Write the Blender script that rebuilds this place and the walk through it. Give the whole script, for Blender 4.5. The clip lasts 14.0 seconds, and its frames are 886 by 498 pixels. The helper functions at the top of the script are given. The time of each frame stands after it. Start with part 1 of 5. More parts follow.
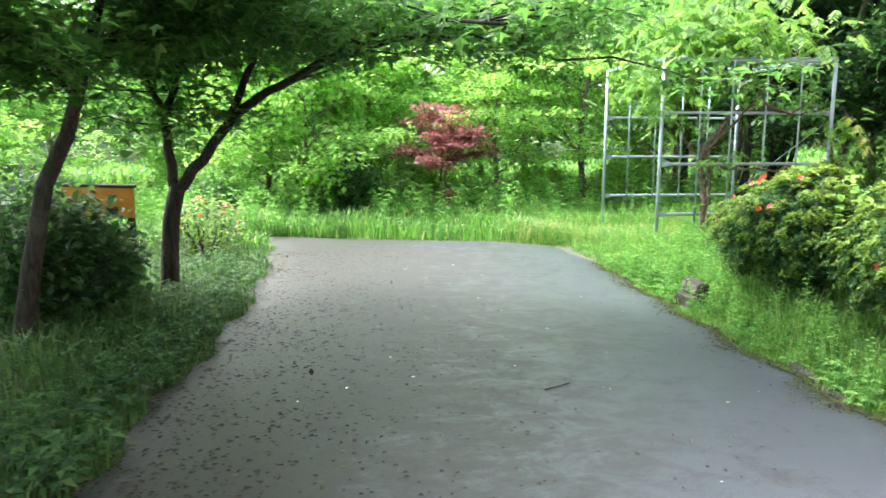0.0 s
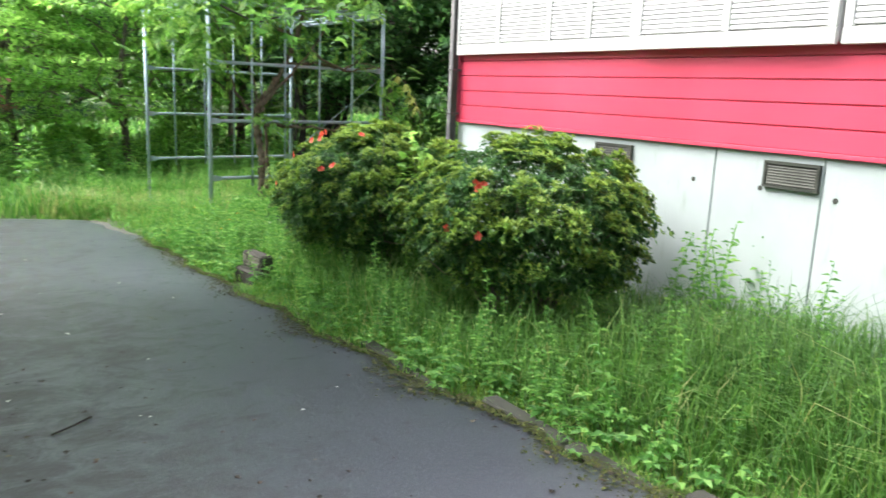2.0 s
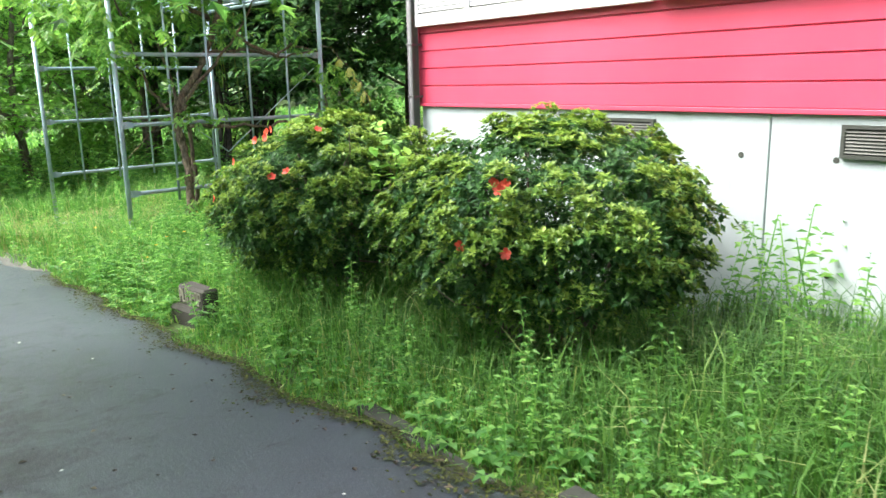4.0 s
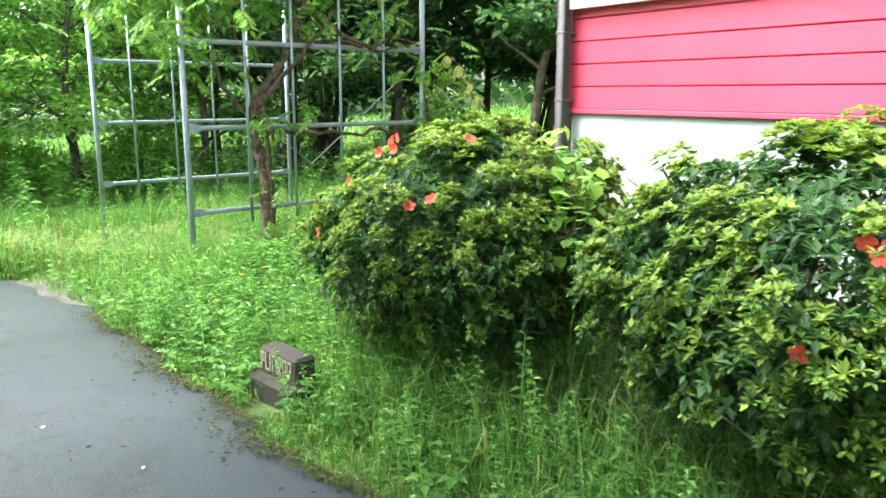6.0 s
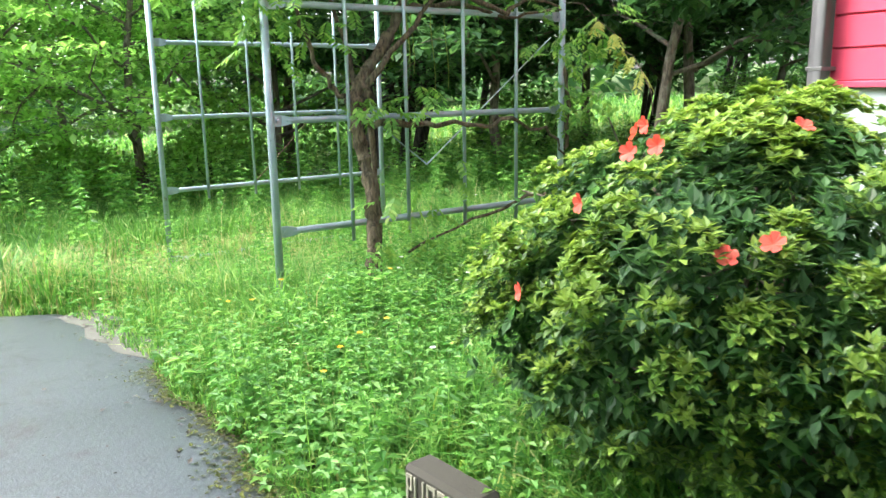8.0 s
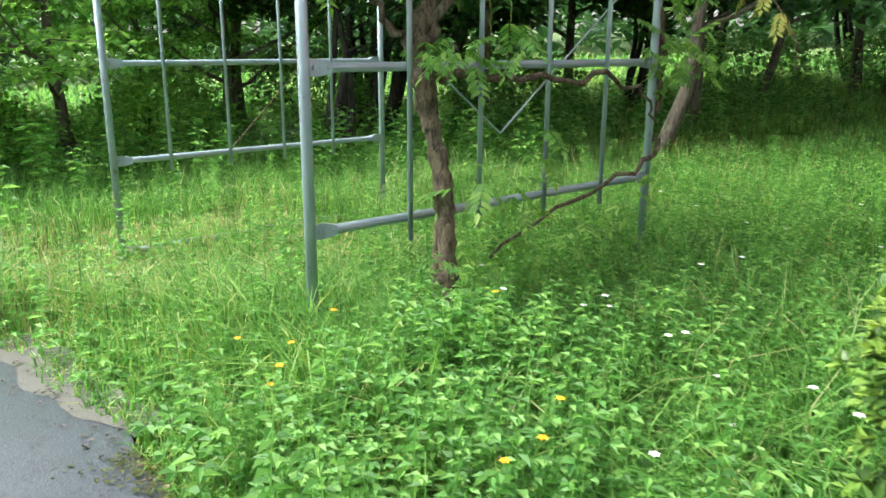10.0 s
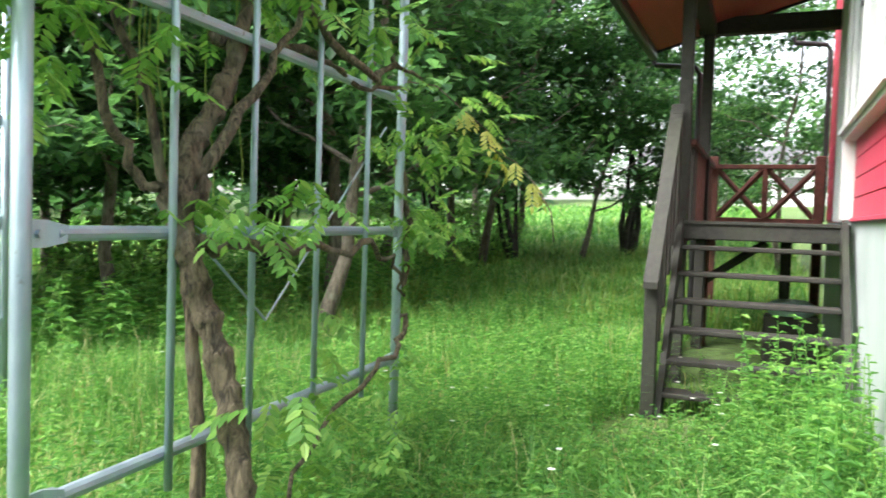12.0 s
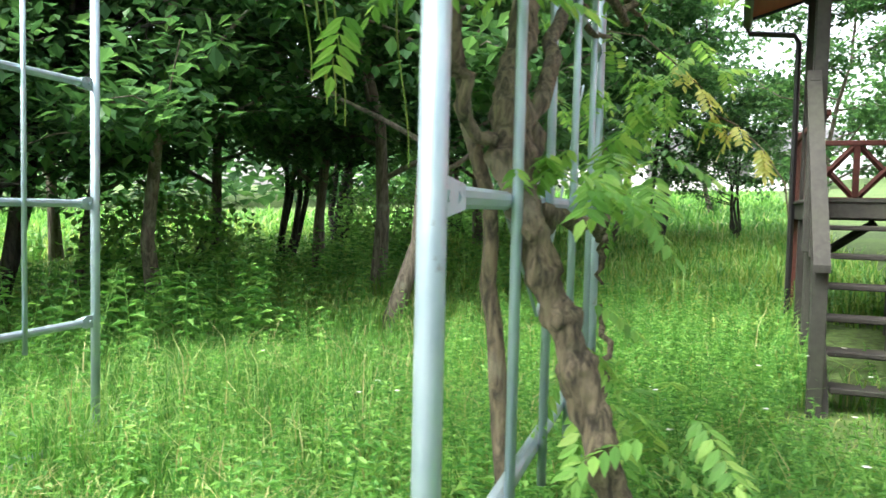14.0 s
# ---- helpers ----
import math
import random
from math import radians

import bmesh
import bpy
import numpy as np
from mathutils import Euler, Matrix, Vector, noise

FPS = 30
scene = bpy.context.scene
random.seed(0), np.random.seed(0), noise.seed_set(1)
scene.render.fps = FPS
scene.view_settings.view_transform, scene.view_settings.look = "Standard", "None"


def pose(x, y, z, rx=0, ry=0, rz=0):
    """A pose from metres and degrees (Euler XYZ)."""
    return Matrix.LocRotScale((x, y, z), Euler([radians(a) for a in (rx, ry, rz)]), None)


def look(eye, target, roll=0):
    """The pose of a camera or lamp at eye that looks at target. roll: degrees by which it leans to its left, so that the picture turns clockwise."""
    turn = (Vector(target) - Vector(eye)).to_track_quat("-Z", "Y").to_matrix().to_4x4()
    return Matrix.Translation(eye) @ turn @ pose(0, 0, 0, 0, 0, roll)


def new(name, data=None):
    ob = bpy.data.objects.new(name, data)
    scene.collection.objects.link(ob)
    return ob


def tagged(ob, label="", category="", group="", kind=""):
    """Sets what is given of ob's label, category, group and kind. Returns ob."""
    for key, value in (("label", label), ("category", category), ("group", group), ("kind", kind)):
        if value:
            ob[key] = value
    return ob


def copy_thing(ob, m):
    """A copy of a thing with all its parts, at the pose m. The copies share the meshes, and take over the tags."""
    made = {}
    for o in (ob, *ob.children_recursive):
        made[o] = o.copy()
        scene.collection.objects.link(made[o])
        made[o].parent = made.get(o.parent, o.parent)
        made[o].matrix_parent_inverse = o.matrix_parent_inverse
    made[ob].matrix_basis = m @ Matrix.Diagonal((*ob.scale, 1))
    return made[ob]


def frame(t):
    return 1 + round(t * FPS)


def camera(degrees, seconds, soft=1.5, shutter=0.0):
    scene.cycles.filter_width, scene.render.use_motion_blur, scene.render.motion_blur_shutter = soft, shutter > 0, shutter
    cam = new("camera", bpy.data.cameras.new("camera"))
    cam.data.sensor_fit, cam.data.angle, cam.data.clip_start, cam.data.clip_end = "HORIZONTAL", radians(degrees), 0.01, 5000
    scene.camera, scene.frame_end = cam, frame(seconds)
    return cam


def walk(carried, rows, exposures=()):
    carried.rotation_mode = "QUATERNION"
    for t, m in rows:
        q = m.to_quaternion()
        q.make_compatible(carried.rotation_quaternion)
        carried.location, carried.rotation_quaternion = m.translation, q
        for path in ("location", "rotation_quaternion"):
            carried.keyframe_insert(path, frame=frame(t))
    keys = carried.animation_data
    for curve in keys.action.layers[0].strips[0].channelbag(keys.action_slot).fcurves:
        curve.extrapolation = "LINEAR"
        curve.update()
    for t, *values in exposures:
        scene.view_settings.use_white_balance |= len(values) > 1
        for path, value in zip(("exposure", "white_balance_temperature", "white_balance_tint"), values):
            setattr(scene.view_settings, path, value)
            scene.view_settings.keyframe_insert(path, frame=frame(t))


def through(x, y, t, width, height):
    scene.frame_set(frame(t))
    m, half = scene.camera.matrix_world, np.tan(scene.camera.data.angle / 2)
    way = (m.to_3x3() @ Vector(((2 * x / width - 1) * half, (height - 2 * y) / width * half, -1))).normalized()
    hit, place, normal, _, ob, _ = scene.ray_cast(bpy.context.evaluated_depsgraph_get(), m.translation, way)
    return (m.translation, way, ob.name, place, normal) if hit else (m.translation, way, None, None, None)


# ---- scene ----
cam = camera(60.0, 14.0, 1.5, 0.2)

PATH = [
    (0, (7.875, -4.991, 1.923), (5.904, -4.954, 1.586), 0.2),
    (0.5, (7.674, -4.888, 1.941), (5.724, -4.617, 1.59), 1.1),
    (0.8, (7.603, -4.799, 1.942), (5.694, -4.318, 1.591), 1.5),
    (1, (7.337, -4.836, 1.876), (5.481, -4.175, 1.528), 2.1),
    (1.5, (7.039, -4.744, 1.825), (5.308, -3.81, 1.461), 2.6),
    (2, (6.761, -4.556, 1.769), (5.122, -3.481, 1.369), 2.5),
    (2.2, (6.669, -4.485, 1.742), (5.109, -3.304, 1.33), 1.9),
    (4.3, (5.269, -4.172, 1.681), (3.732, -2.968, 1.248), -1.7),
    (4.5, (5.096, -4.152, 1.657), (3.539, -2.972, 1.232), -1.9),
    (5, (4.692, -4.081, 1.66), (3.116, -2.92, 1.25), -1.2),
    (5.5, (4.233, -3.957, 1.624), (2.56, -2.934, 1.232), -1.3),
    (6, (3.851, -3.812, 1.603), (2.252, -2.677, 1.206), 0.1),
    (6.5, (3.439, -3.661, 1.581), (1.797, -2.597, 1.166), -0.3),
    (7, (3.028, -3.561, 1.55), (1.387, -2.501, 1.119), -0.2),
    (7.5, (2.599, -3.446, 1.528), (0.926, -2.432, 1.116), -1.0),
    (7.7, (2.442, -3.438, 1.518), (0.754, -2.444, 1.115), -1.1),
    (9.8, (0.749, -3.334, 1.44), (-0.804, -2.186, 0.92), 0.4),
    (10, (0.584, -3.349, 1.423), (-0.969, -2.198, 0.909), 0.3),
    (10.5, (0.196, -3.342, 1.396), (-1.329, -2.117, 0.979), 0.7),
    (11, (-0.121, -3.285, 1.411), (-1.558, -1.926, 1.113), 2.0),
    (11.5, (-0.402, -3.275, 1.415), (-1.475, -1.599, 1.218), 2.7),
    (12, (-0.612, -3.232, 1.399), (-1.385, -1.389, 1.321), 1.8),
    (12.5, (-0.896, -3.191, 1.37), (-1.257, -1.225, 1.303), 1.8),
    (13, (-1.137, -3.18, 1.34), (-1.656, -1.251, 1.244), 1.3),
    (13.5, (-1.453, -3.129, 1.322), (-2.1, -1.239, 1.223), 1.7),
    (14, (-1.786, -3.063, 1.314), (-2.497, -1.197, 1.207), 1.3),
]
walk(cam, [(t, look(eye, target, roll)) for t, eye, target, roll in PATH], exposures=((0, 2.75), (0.5, 2.45), (1, 2.28), (2, 1.98), (4.5, 2.42), (5.5, 2.6), (7.5, 2.62), (10, 2.2), (11, 2.4), (11.5, 2.55), (12.2, 2.55), (14, 2.65)))

# ---- world and light ----
SUN_EL, SUN_AZ = 54.0, 216.0
world = bpy.data.worlds.new("overcast_sky")
scene.world = world
world.use_nodes = True
wn = world.node_tree
wn.nodes.clear()
sky = wn.nodes.new("ShaderNodeTexSky")
sky.sky_type, sky.sun_disc = "NISHITA", False
sky.sun_elevation, sky.sun_rotation = radians(SUN_EL), radians(SUN_AZ)
sky.air_density, sky.dust_density, sky.ozone_density = 1.0, 4.0, 1.0
pale = wn.nodes.new("ShaderNodeHueSaturation")
pale.inputs["Saturation"].default_value = 0.36
bg = wn.nodes.new("ShaderNodeBackground")
bg.inputs["Strength"].default_value = 0.15
wout = wn.nodes.new("ShaderNodeOutputWorld")
wn.links.new(sky.outputs[0], pale.inputs["Color"])
wn.links.new(pale.outputs[0], bg.inputs["Color"])
wn.links.new(bg.outputs[0], wout.inputs["Surface"])

sun = new("sun", bpy.data.lights.new("sun", "SUN"))
sun.data.energy, sun.data.angle, sun.data.color = 1.25, radians(40), (1.0, 0.97, 0.92)
sun.matrix_world = look((0, 0, 20), (20 * math.sin(radians(SUN_AZ + 180)) / math.tan(radians(SUN_EL)),
                                    20 * math.cos(radians(SUN_AZ + 180)) / math.tan(radians(SUN_EL)), 0))

# ---- materials ----


class Mat:
    """A node material: small helpers for procedural surfaces."""

    def __init__(self, name, rough=0.6, metal=0.0, spec=0.5):
        self.m = bpy.data.materials.new(name)
        self.m.use_nodes = True
        self.t = self.m.node_tree
        self.b = self.t.nodes["Principled BSDF"]
        self.out = self.t.nodes["Material Output"]
        self.b.inputs["Roughness"].default_value = rough
        self.b.inputs["Metallic"].default_value = metal
        self.b.inputs["Specular IOR Level"].default_value = spec
        self.co = self.t.nodes.new("ShaderNodeTexCoord").outputs["Object"]

    def node(self, kind, **values):
        n = self.t.nodes.new(kind)
        for k, v in values.items():
            n.inputs[k].default_value = v
        return n

    def link(self, a, b):
        self.t.links.new(a, b)

    def noise(self, scale, detail=4.0, rough=0.55, stretch=None, warp=0.0):
        n = self.node("ShaderNodeTexNoise", Scale=scale, Detail=detail, Roughness=rough, Distortion=warp)
        src = self.co
        if stretch:
            mp = self.node("ShaderNodeMapping", Scale=stretch)
            self.link(src, mp.inputs["Vector"])
            src = mp.outputs[0]
        self.link(src, n.inputs["Vector"])
        return n.outputs["Fac"]

    def ramp(self, fac, stops):
        r = self.t.nodes.new("ShaderNodeValToRGB")
        e = r.color_ramp.elements
        while len(e) < len(stops):
            e.new(0.5)
        for i, (p, c) in enumerate(stops):
            e[i].position, e[i].color = p, (*c, 1) if len(c) == 3 else c
        self.link(fac, r.inputs["Fac"])
        return r.outputs["Color"]

    def mix(self, fac, a, b, mode="MIX"):
        n = self.t.nodes.new("ShaderNodeMix")
        n.data_type, n.blend_type = "RGBA", mode
        for slot, v in ((0, fac), (6, a), (7, b)):
            if hasattr(v, "is_output"):
                self.link(v, n.inputs[slot])
            else:
                n.inputs[slot].default_value = v if slot == 0 else (*v, 1)
        return n.outputs[2]

    def math(self, op, a, b=0.0, clamp=False):
        n = self.t.nodes.new("ShaderNodeMath")
        n.operation, n.use_clamp = op, clamp
        for slot, v in ((0, a), (1, b)):
            if hasattr(v, "is_output"):
                self.link(v, n.inputs[slot])
            else:
                n.inputs[slot].default_value = v
        return n.outputs[0]

    def island(self):
        return self.t.nodes.new("ShaderNodeNewGeometry").outputs["Random Per Island"]

    def each(self):
        return self.t.nodes.new("ShaderNodeObjectInfo").outputs["Random"]

    def color(self, c):
        if hasattr(c, "is_output"):
            self.link(c, self.b.inputs["Base Color"])
        else:
            self.b.inputs["Base Color"].default_value = (*c, 1)
        return self

    def rough(self, fac, lo, hi):
        n = self.node("ShaderNodeMapRange")
        n.inputs["To Min"].default_value, n.inputs["To Max"].default_value = lo, hi
        self.link(fac, n.inputs["Value"])
        self.link(n.outputs[0], self.b.inputs["Roughness"])
        return self

    def bump(self, fac, strength=0.3, distance=0.01):
        n = self.node("ShaderNodeBump", Strength=strength, Distance=distance)
        self.link(fac, n.inputs["Height"])
        self.link(n.outputs[0], self.b.inputs["Normal"])
        return self


def leaf_mat(name, stops, rough=0.5, through=0.35, patch=0.6):
    """Leaves: colour by leaf and by patch, some light shining through."""
    m = Mat(name, rough, spec=0.35)
    c = m.ramp(m.island(), stops)
    f = m.noise(patch, 3)
    shade = m.ramp(f, [(0.32, (0.78, 0.84, 0.8)), (0.68, (1.0, 1.0, 1.0))])
    c = m.mix(1.0, c, shade, "MULTIPLY")
    m.color(c)
    tr = m.node("ShaderNodeBsdfTranslucent")
    bright = m.mix(1.0, c, (1.6, 1.55, 1.15), "MULTIPLY")
    m.link(bright, tr.inputs["Color"])
    mx = m.node("ShaderNodeMixShader", Fac=through)
    m.link(m.b.outputs[0], mx.inputs[1])
    m.link(tr.outputs[0], mx.inputs[2])
    m.link(mx.outputs[0], m.out.inputs["Surface"])
    return m.m


def make_asphalt():
    m = Mat("wet_asphalt", 0.4, spec=0.55)
    big, mid, fine, speck = m.noise(0.28, 6, 0.6, warp=0.6), m.noise(1.6, 8, 0.68, warp=0.4), m.noise(140, 3), m.noise(34, 5, 0.7)
    c = m.ramp(fine, [(0.3, (0.020, 0.023, 0.031)), (0.6, (0.054, 0.062, 0.082)), (0.8, (0.17, 0.18, 0.22))])
    c = m.mix(m.ramp(big, [(0.42, (0.0,) * 3), (0.6, (0.6,) * 3)]), c, (0.072, 0.083, 0.108))
    c = m.mix(m.ramp(mid, [(0.54, (0.0,) * 3), (0.66, (0.55,) * 3)]), c, (0.022, 0.023, 0.026))
    xyz = m.node("ShaderNodeSeparateXYZ")
    m.link(m.co, xyz.inputs[0])
    # Left side darkened in colour: wet leaf film and the maples' shade.
    damp = m.math("ADD", m.math("MULTIPLY", xyz.outputs["Y"], -0.42), m.math("MULTIPLY", m.noise(4.5, 9, 0.78, stretch=(1, 0.75, 1), warp=0.5), 3.4))
    damp_shade = m.ramp(m.math("SUBTRACT", damp, 3.0), [(0.1, (0.0,) * 3), (0.95, (0.92,) * 3)])
    c = m.mix(damp_shade, c, (0.017, 0.016, 0.016))
    c = m.mix(m.ramp(speck, [(0.62, (0.0,) * 3), (0.70, (0.8,) * 3)]), c, (0.014, 0.012, 0.010))
    m.color(c)
    m.rough(m.math("ADD", m.math("ADD", m.math("MULTIPLY", big, 0.45), m.math("MULTIPLY", mid, 0.55)), m.math("MULTIPLY", damp_shade, 0.9)), 0.20, 0.52)
    m.bump(m.math("ADD", fine, m.math("ADD", m.math("MULTIPLY", m.noise(38, 4, 0.6), 1.2), m.math("MULTIPLY", mid, 1.5))), 0.35, 0.005)
    return m.m


def make_soil():
    m = Mat("grassy_soil", 0.95)
    a, b = m.noise(0.5, 5), m.noise(14, 5)
    c = m.ramp(b, [(0.3, (0.030, 0.045, 0.012)), (0.55, (0.06, 0.11, 0.022)), (0.75, (0.11, 0.17, 0.04))])
    c = m.mix(m.ramp(a, [(0.45, (0.0,) * 3), (0.65, (0.5,) * 3)]), c, (0.12, 0.19, 0.04))
    m.color(c).bump(b, 0.8, 0.04)
    return m.m


def make_concrete(name, base, stain, moss):
    m = Mat(name, 0.85)
    a, b, d = m.noise(1.3, 6), m.noise(9, 6, stretch=(1, 1, 0.25)), m.noise(60, 3)
    c = m.mix(m.ramp(a, [(0.45, (0.0,) * 3), (0.75, (0.6,) * 3)]), base, stain)
    c = m.mix(m.ramp(b, [(0.6, (0.0,) * 3), (0.78, (0.5,) * 3)]), c, moss)
    m.color(c).bump(m.math("ADD", d, b), 0.25, 0.006)
    return m.m


def make_siding():
    m = Mat("red_painted_siding", 0.42, spec=0.4)
    grain, fade = m.noise(30, 4, stretch=(0.12, 0.12, 2)), m.noise(0.9, 4)
    c = m.mix(m.ramp(fade, [(0.35, (0.0,) * 3), (0.7, (1.0,) * 3)]), (0.58, 0.052, 0.10), (0.65, 0.075, 0.14))
    c = m.mix(m.math("MULTIPLY", m.each(), 0.35), c, (0.68, 0.09, 0.15))
    m.color(c).bump(grain, 0.12, 0.003)
    m.rough(fade, 0.32, 0.5)
    return m.m


def make_wood(name, dark, light, green, rough=0.8):
    m = Mat(name, rough)
    g, big = m.noise(22, 5, stretch=(1, 0.08, 1), warp=0.4), m.noise(2.2, 4)
    c = m.ramp(g, [(0.28, dark), (0.72, light)])
    c = m.mix(m.ramp(big, [(0.5, (0.0,) * 3), (0.72, (0.45,) * 3)]), c, green)
    c = m.mix(m.math("MULTIPLY", m.each(), 0.3), c, tuple(0.75 * v for v in light))
    m.color(c).bump(g, 0.4, 0.005)
    return m.m


def make_bark(name, dark, light, lichen, scale=26, force=0.9, deep=0.015):
    m = Mat(name, 0.92)
    v = m.noise(scale, 6, 0.65, stretch=(1, 1, 0.22), warp=0.8)
    p = m.noise(5, 4)
    c = m.ramp(v, [(0.38, dark), (0.6, light)])
    c = m.mix(m.ramp(p, [(0.55, (0.0,) * 3), (0.68, (0.7,) * 3)]), c, lichen)
    m.color(c).bump(v, force, deep)
    return m.m


def make_galv():
    m = Mat("galvanised_steel", 0.42, 0.55)
    a, b = m.noise(7, 5), m.noise(70, 3)
    c = m.mix(m.ramp(a, [(0.4, (0.0,) * 3), (0.7, (0.7,) * 3)]), (0.31, 0.40, 0.47), (0.43, 0.52, 0.58))
    c = m.mix(m.ramp(m.noise(18, 5), [(0.66, (0.0,) * 3), (0.75, (0.7,) * 3)]), c, (0.16, 0.14, 0.10))
    m.color(c).rough(a, 0.32, 0.6).bump(b, 0.08, 0.002)
    return m.m


def plain(name, c, rough=0.6, metal=0.0, var=0.12, scale=8.0, bump=0.1):
    m = Mat(name, rough, metal)
    n = m.noise(scale, 5)
    m.color(m.mix(m.ramp(n, [(0.3, (0.0,) * 3), (0.7, (1.0,) * 3)]), tuple(v * (1 - var) for v in c), tuple(min(1, v * (1 + var)) for v in c)))
    m.bump(m.noise(scale * 6, 3), bump, 0.003)
    return m.m


ASPHALT, SOIL = make_asphalt(), make_soil()
FOUND = make_concrete("white_painted_concrete", (0.42, 0.475, 0.475), (0.30, 0.355, 0.345), (0.19, 0.24, 0.16))
STONE = make_concrete("weathered_stone", (0.04, 0.037, 0.03), (0.016, 0.015, 0.012), (0.022, 0.032, 0.011))
KERB = make_concrete("mossy_kerb_concrete", (0.04, 0.042, 0.034), (0.022, 0.024, 0.018), (0.035, 0.05, 0.012))
APRON = make_concrete("worn_pale_concrete", (0.085, 0.085, 0.076), (0.05, 0.05, 0.042), (0.05, 0.06, 0.025))
SIDING = make_siding()
WHITE = plain("white_paint", (0.62, 0.62, 0.615), 0.45, 0, 0.04)
SLAT = plain("white_louvre_paint", (0.56, 0.565, 0.57), 0.5, 0, 0.05)
GREYPIPE = plain("grey_plastic_pipe", (0.085, 0.085, 0.085), 0.45, 0, 0.15)
BLACKMETAL = plain("black_painted_metal", (0.018, 0.018, 0.02), 0.4, 0.2, 0.2)
VENT = plain("dull_vent_grille", (0.07, 0.075, 0.065), 0.55, 0.5, 0.2)
GREYWOOD = make_wood("weathered_grey_wood", (0.010, 0.0105, 0.0085), (0.032, 0.033, 0.026), (0.026, 0.034, 0.015))
DARKWOOD = make_wood("dark_stained_wood", (0.010, 0.0095, 0.008), (0.028, 0.026, 0.021), (0.02, 0.025, 0.013))
REDWOOD = make_wood("red_brown_stained_wood", (0.055, 0.015, 0.010), (0.115, 0.034, 0.023), (0.06, 0.03, 0.02))
SOFFIT = make_wood("red_soffit_boards", (0.24, 0.03, 0.025), (0.36, 0.05, 0.04), (0.16, 0.03, 0.025), 0.6)
GALV = make_galv()
BARK = make_bark("brown_bark", (0.07, 0.058, 0.045), (0.19, 0.165, 0.13), (0.26, 0.26, 0.21))
DARKBARK = make_bark("dark_bark", (0.012, 0.011, 0.009), (0.05, 0.045, 0.037), (0.085, 0.092, 0.07))
VINEBARK = make_bark("wisteria_bark", (0.03, 0.024, 0.016), (0.170, 0.137, 0.088), (0.225, 0.20, 0.145), 48, 1.0, 0.025)
LEAF_MAPLE = leaf_mat("maple_leaves", [(0.0, (0.046, 0.130, 0.036)), (0.55, (0.091, 0.227, 0.058)), (1.0, (0.182, 0.364, 0.098))], 0.5, 0.55)
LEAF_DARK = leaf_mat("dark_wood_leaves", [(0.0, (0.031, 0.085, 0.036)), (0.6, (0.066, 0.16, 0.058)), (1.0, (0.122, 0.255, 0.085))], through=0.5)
LEAF_MID = leaf_mat("mid_green_leaves", [(0.0, (0.104, 0.247, 0.072)), (0.5, (0.182, 0.390, 0.111)), (1.0, (0.325, 0.559, 0.169))], through=0.6)
LEAF_LIGHT = leaf_mat("fresh_light_leaves", [(0.0, (0.163, 0.338, 0.088)), (0.5, (0.275, 0.500, 0.138)), (1.0, (0.425, 0.650, 0.225))], through=0.6)
LEAF_RED = leaf_mat("red_maple_leaves", [(0.0, (0.24, 0.06, 0.085)), (0.5, (0.37, 0.12, 0.155)), (1.0, (0.47, 0.23, 0.25))], through=0.4)
LEAF_AZALEA = leaf_mat("azalea_leaves", [(0.0, (0.042, 0.095, 0.022)), (0.5, (0.098, 0.200, 0.038)), (0.85, (0.195, 0.335, 0.060)), (1.0, (0.345, 0.480, 0.10))], 0.38, 0.28, 2.5)
LEAF_AZALEA_NEW = leaf_mat("azalea_new_leaves", [(0.0, (0.15, 0.255, 0.045)), (1.0, (0.31, 0.43, 0.09))], 0.4, 0.38, 2.5)
LEAF_WIST = leaf_mat("wisteria_leaves", [(0.0, (0.11, 0.25, 0.062)), (0.6, (0.19, 0.38, 0.09)), (1.0, (0.33, 0.49, 0.14))], 0.45, 0.5, 1.5)
LEAF_YELLOW = leaf_mat("young_yellow_leaves", [(0.0, (0.38, 0.42, 0.10)), (1.0, (0.55, 0.52, 0.16))], 0.45, 0.4, 1.5)
LEAF_RUNNER = leaf_mat("green_runner", [(0.0, (0.16, 0.24, 0.05)), (1.0, (0.26, 0.33, 0.08))], 0.5, 0.3, 3)
GRASS = leaf_mat("meadow_grass", [(0.0, (0.056, 0.165, 0.036)), (0.6, (0.125, 0.300, 0.062)), (0.93, (0.235, 0.430, 0.110)), (1.0, (0.470, 0.470, 0.246))], 0.5, 0.45, 0.8)
WEED = leaf_mat("weed_leaves", [(0.0, (0.060, 0.185, 0.042)), (0.6, (0.140, 0.335, 0.075)), (1.0, (0.27, 0.48, 0.13))], 0.5, 0.45, 0.9)
MOSS = leaf_mat("yellow_green_moss", [(0.0, (0.025, 0.03, 0.01)), (0.6, (0.05, 0.06, 0.014)), (1.0, (0.11, 0.12, 0.025))], 0.9, 0.1, 6)
STRAW = leaf_mat("dry_grass", [(0.0, (0.30, 0.28, 0.12)), (1.0, (0.50, 0.46, 0.24))], 0.7, 0.3)
LITTER = leaf_mat("fallen_leaves", [(0.0, (0.012, 0.010, 0.008)), (0.7, (0.03, 0.02, 0.014)), (0.93, (0.07, 0.04, 0.025)), (1.0, (0.16, 0.13, 0.08))], 0.6, 0.05, 3)
PETAL = leaf_mat("azalea_petals", [(0.0, (0.78, 0.065, 0.05)), (1.0, (0.88, 0.17, 0.13))], 0.5, 0.3, 20)
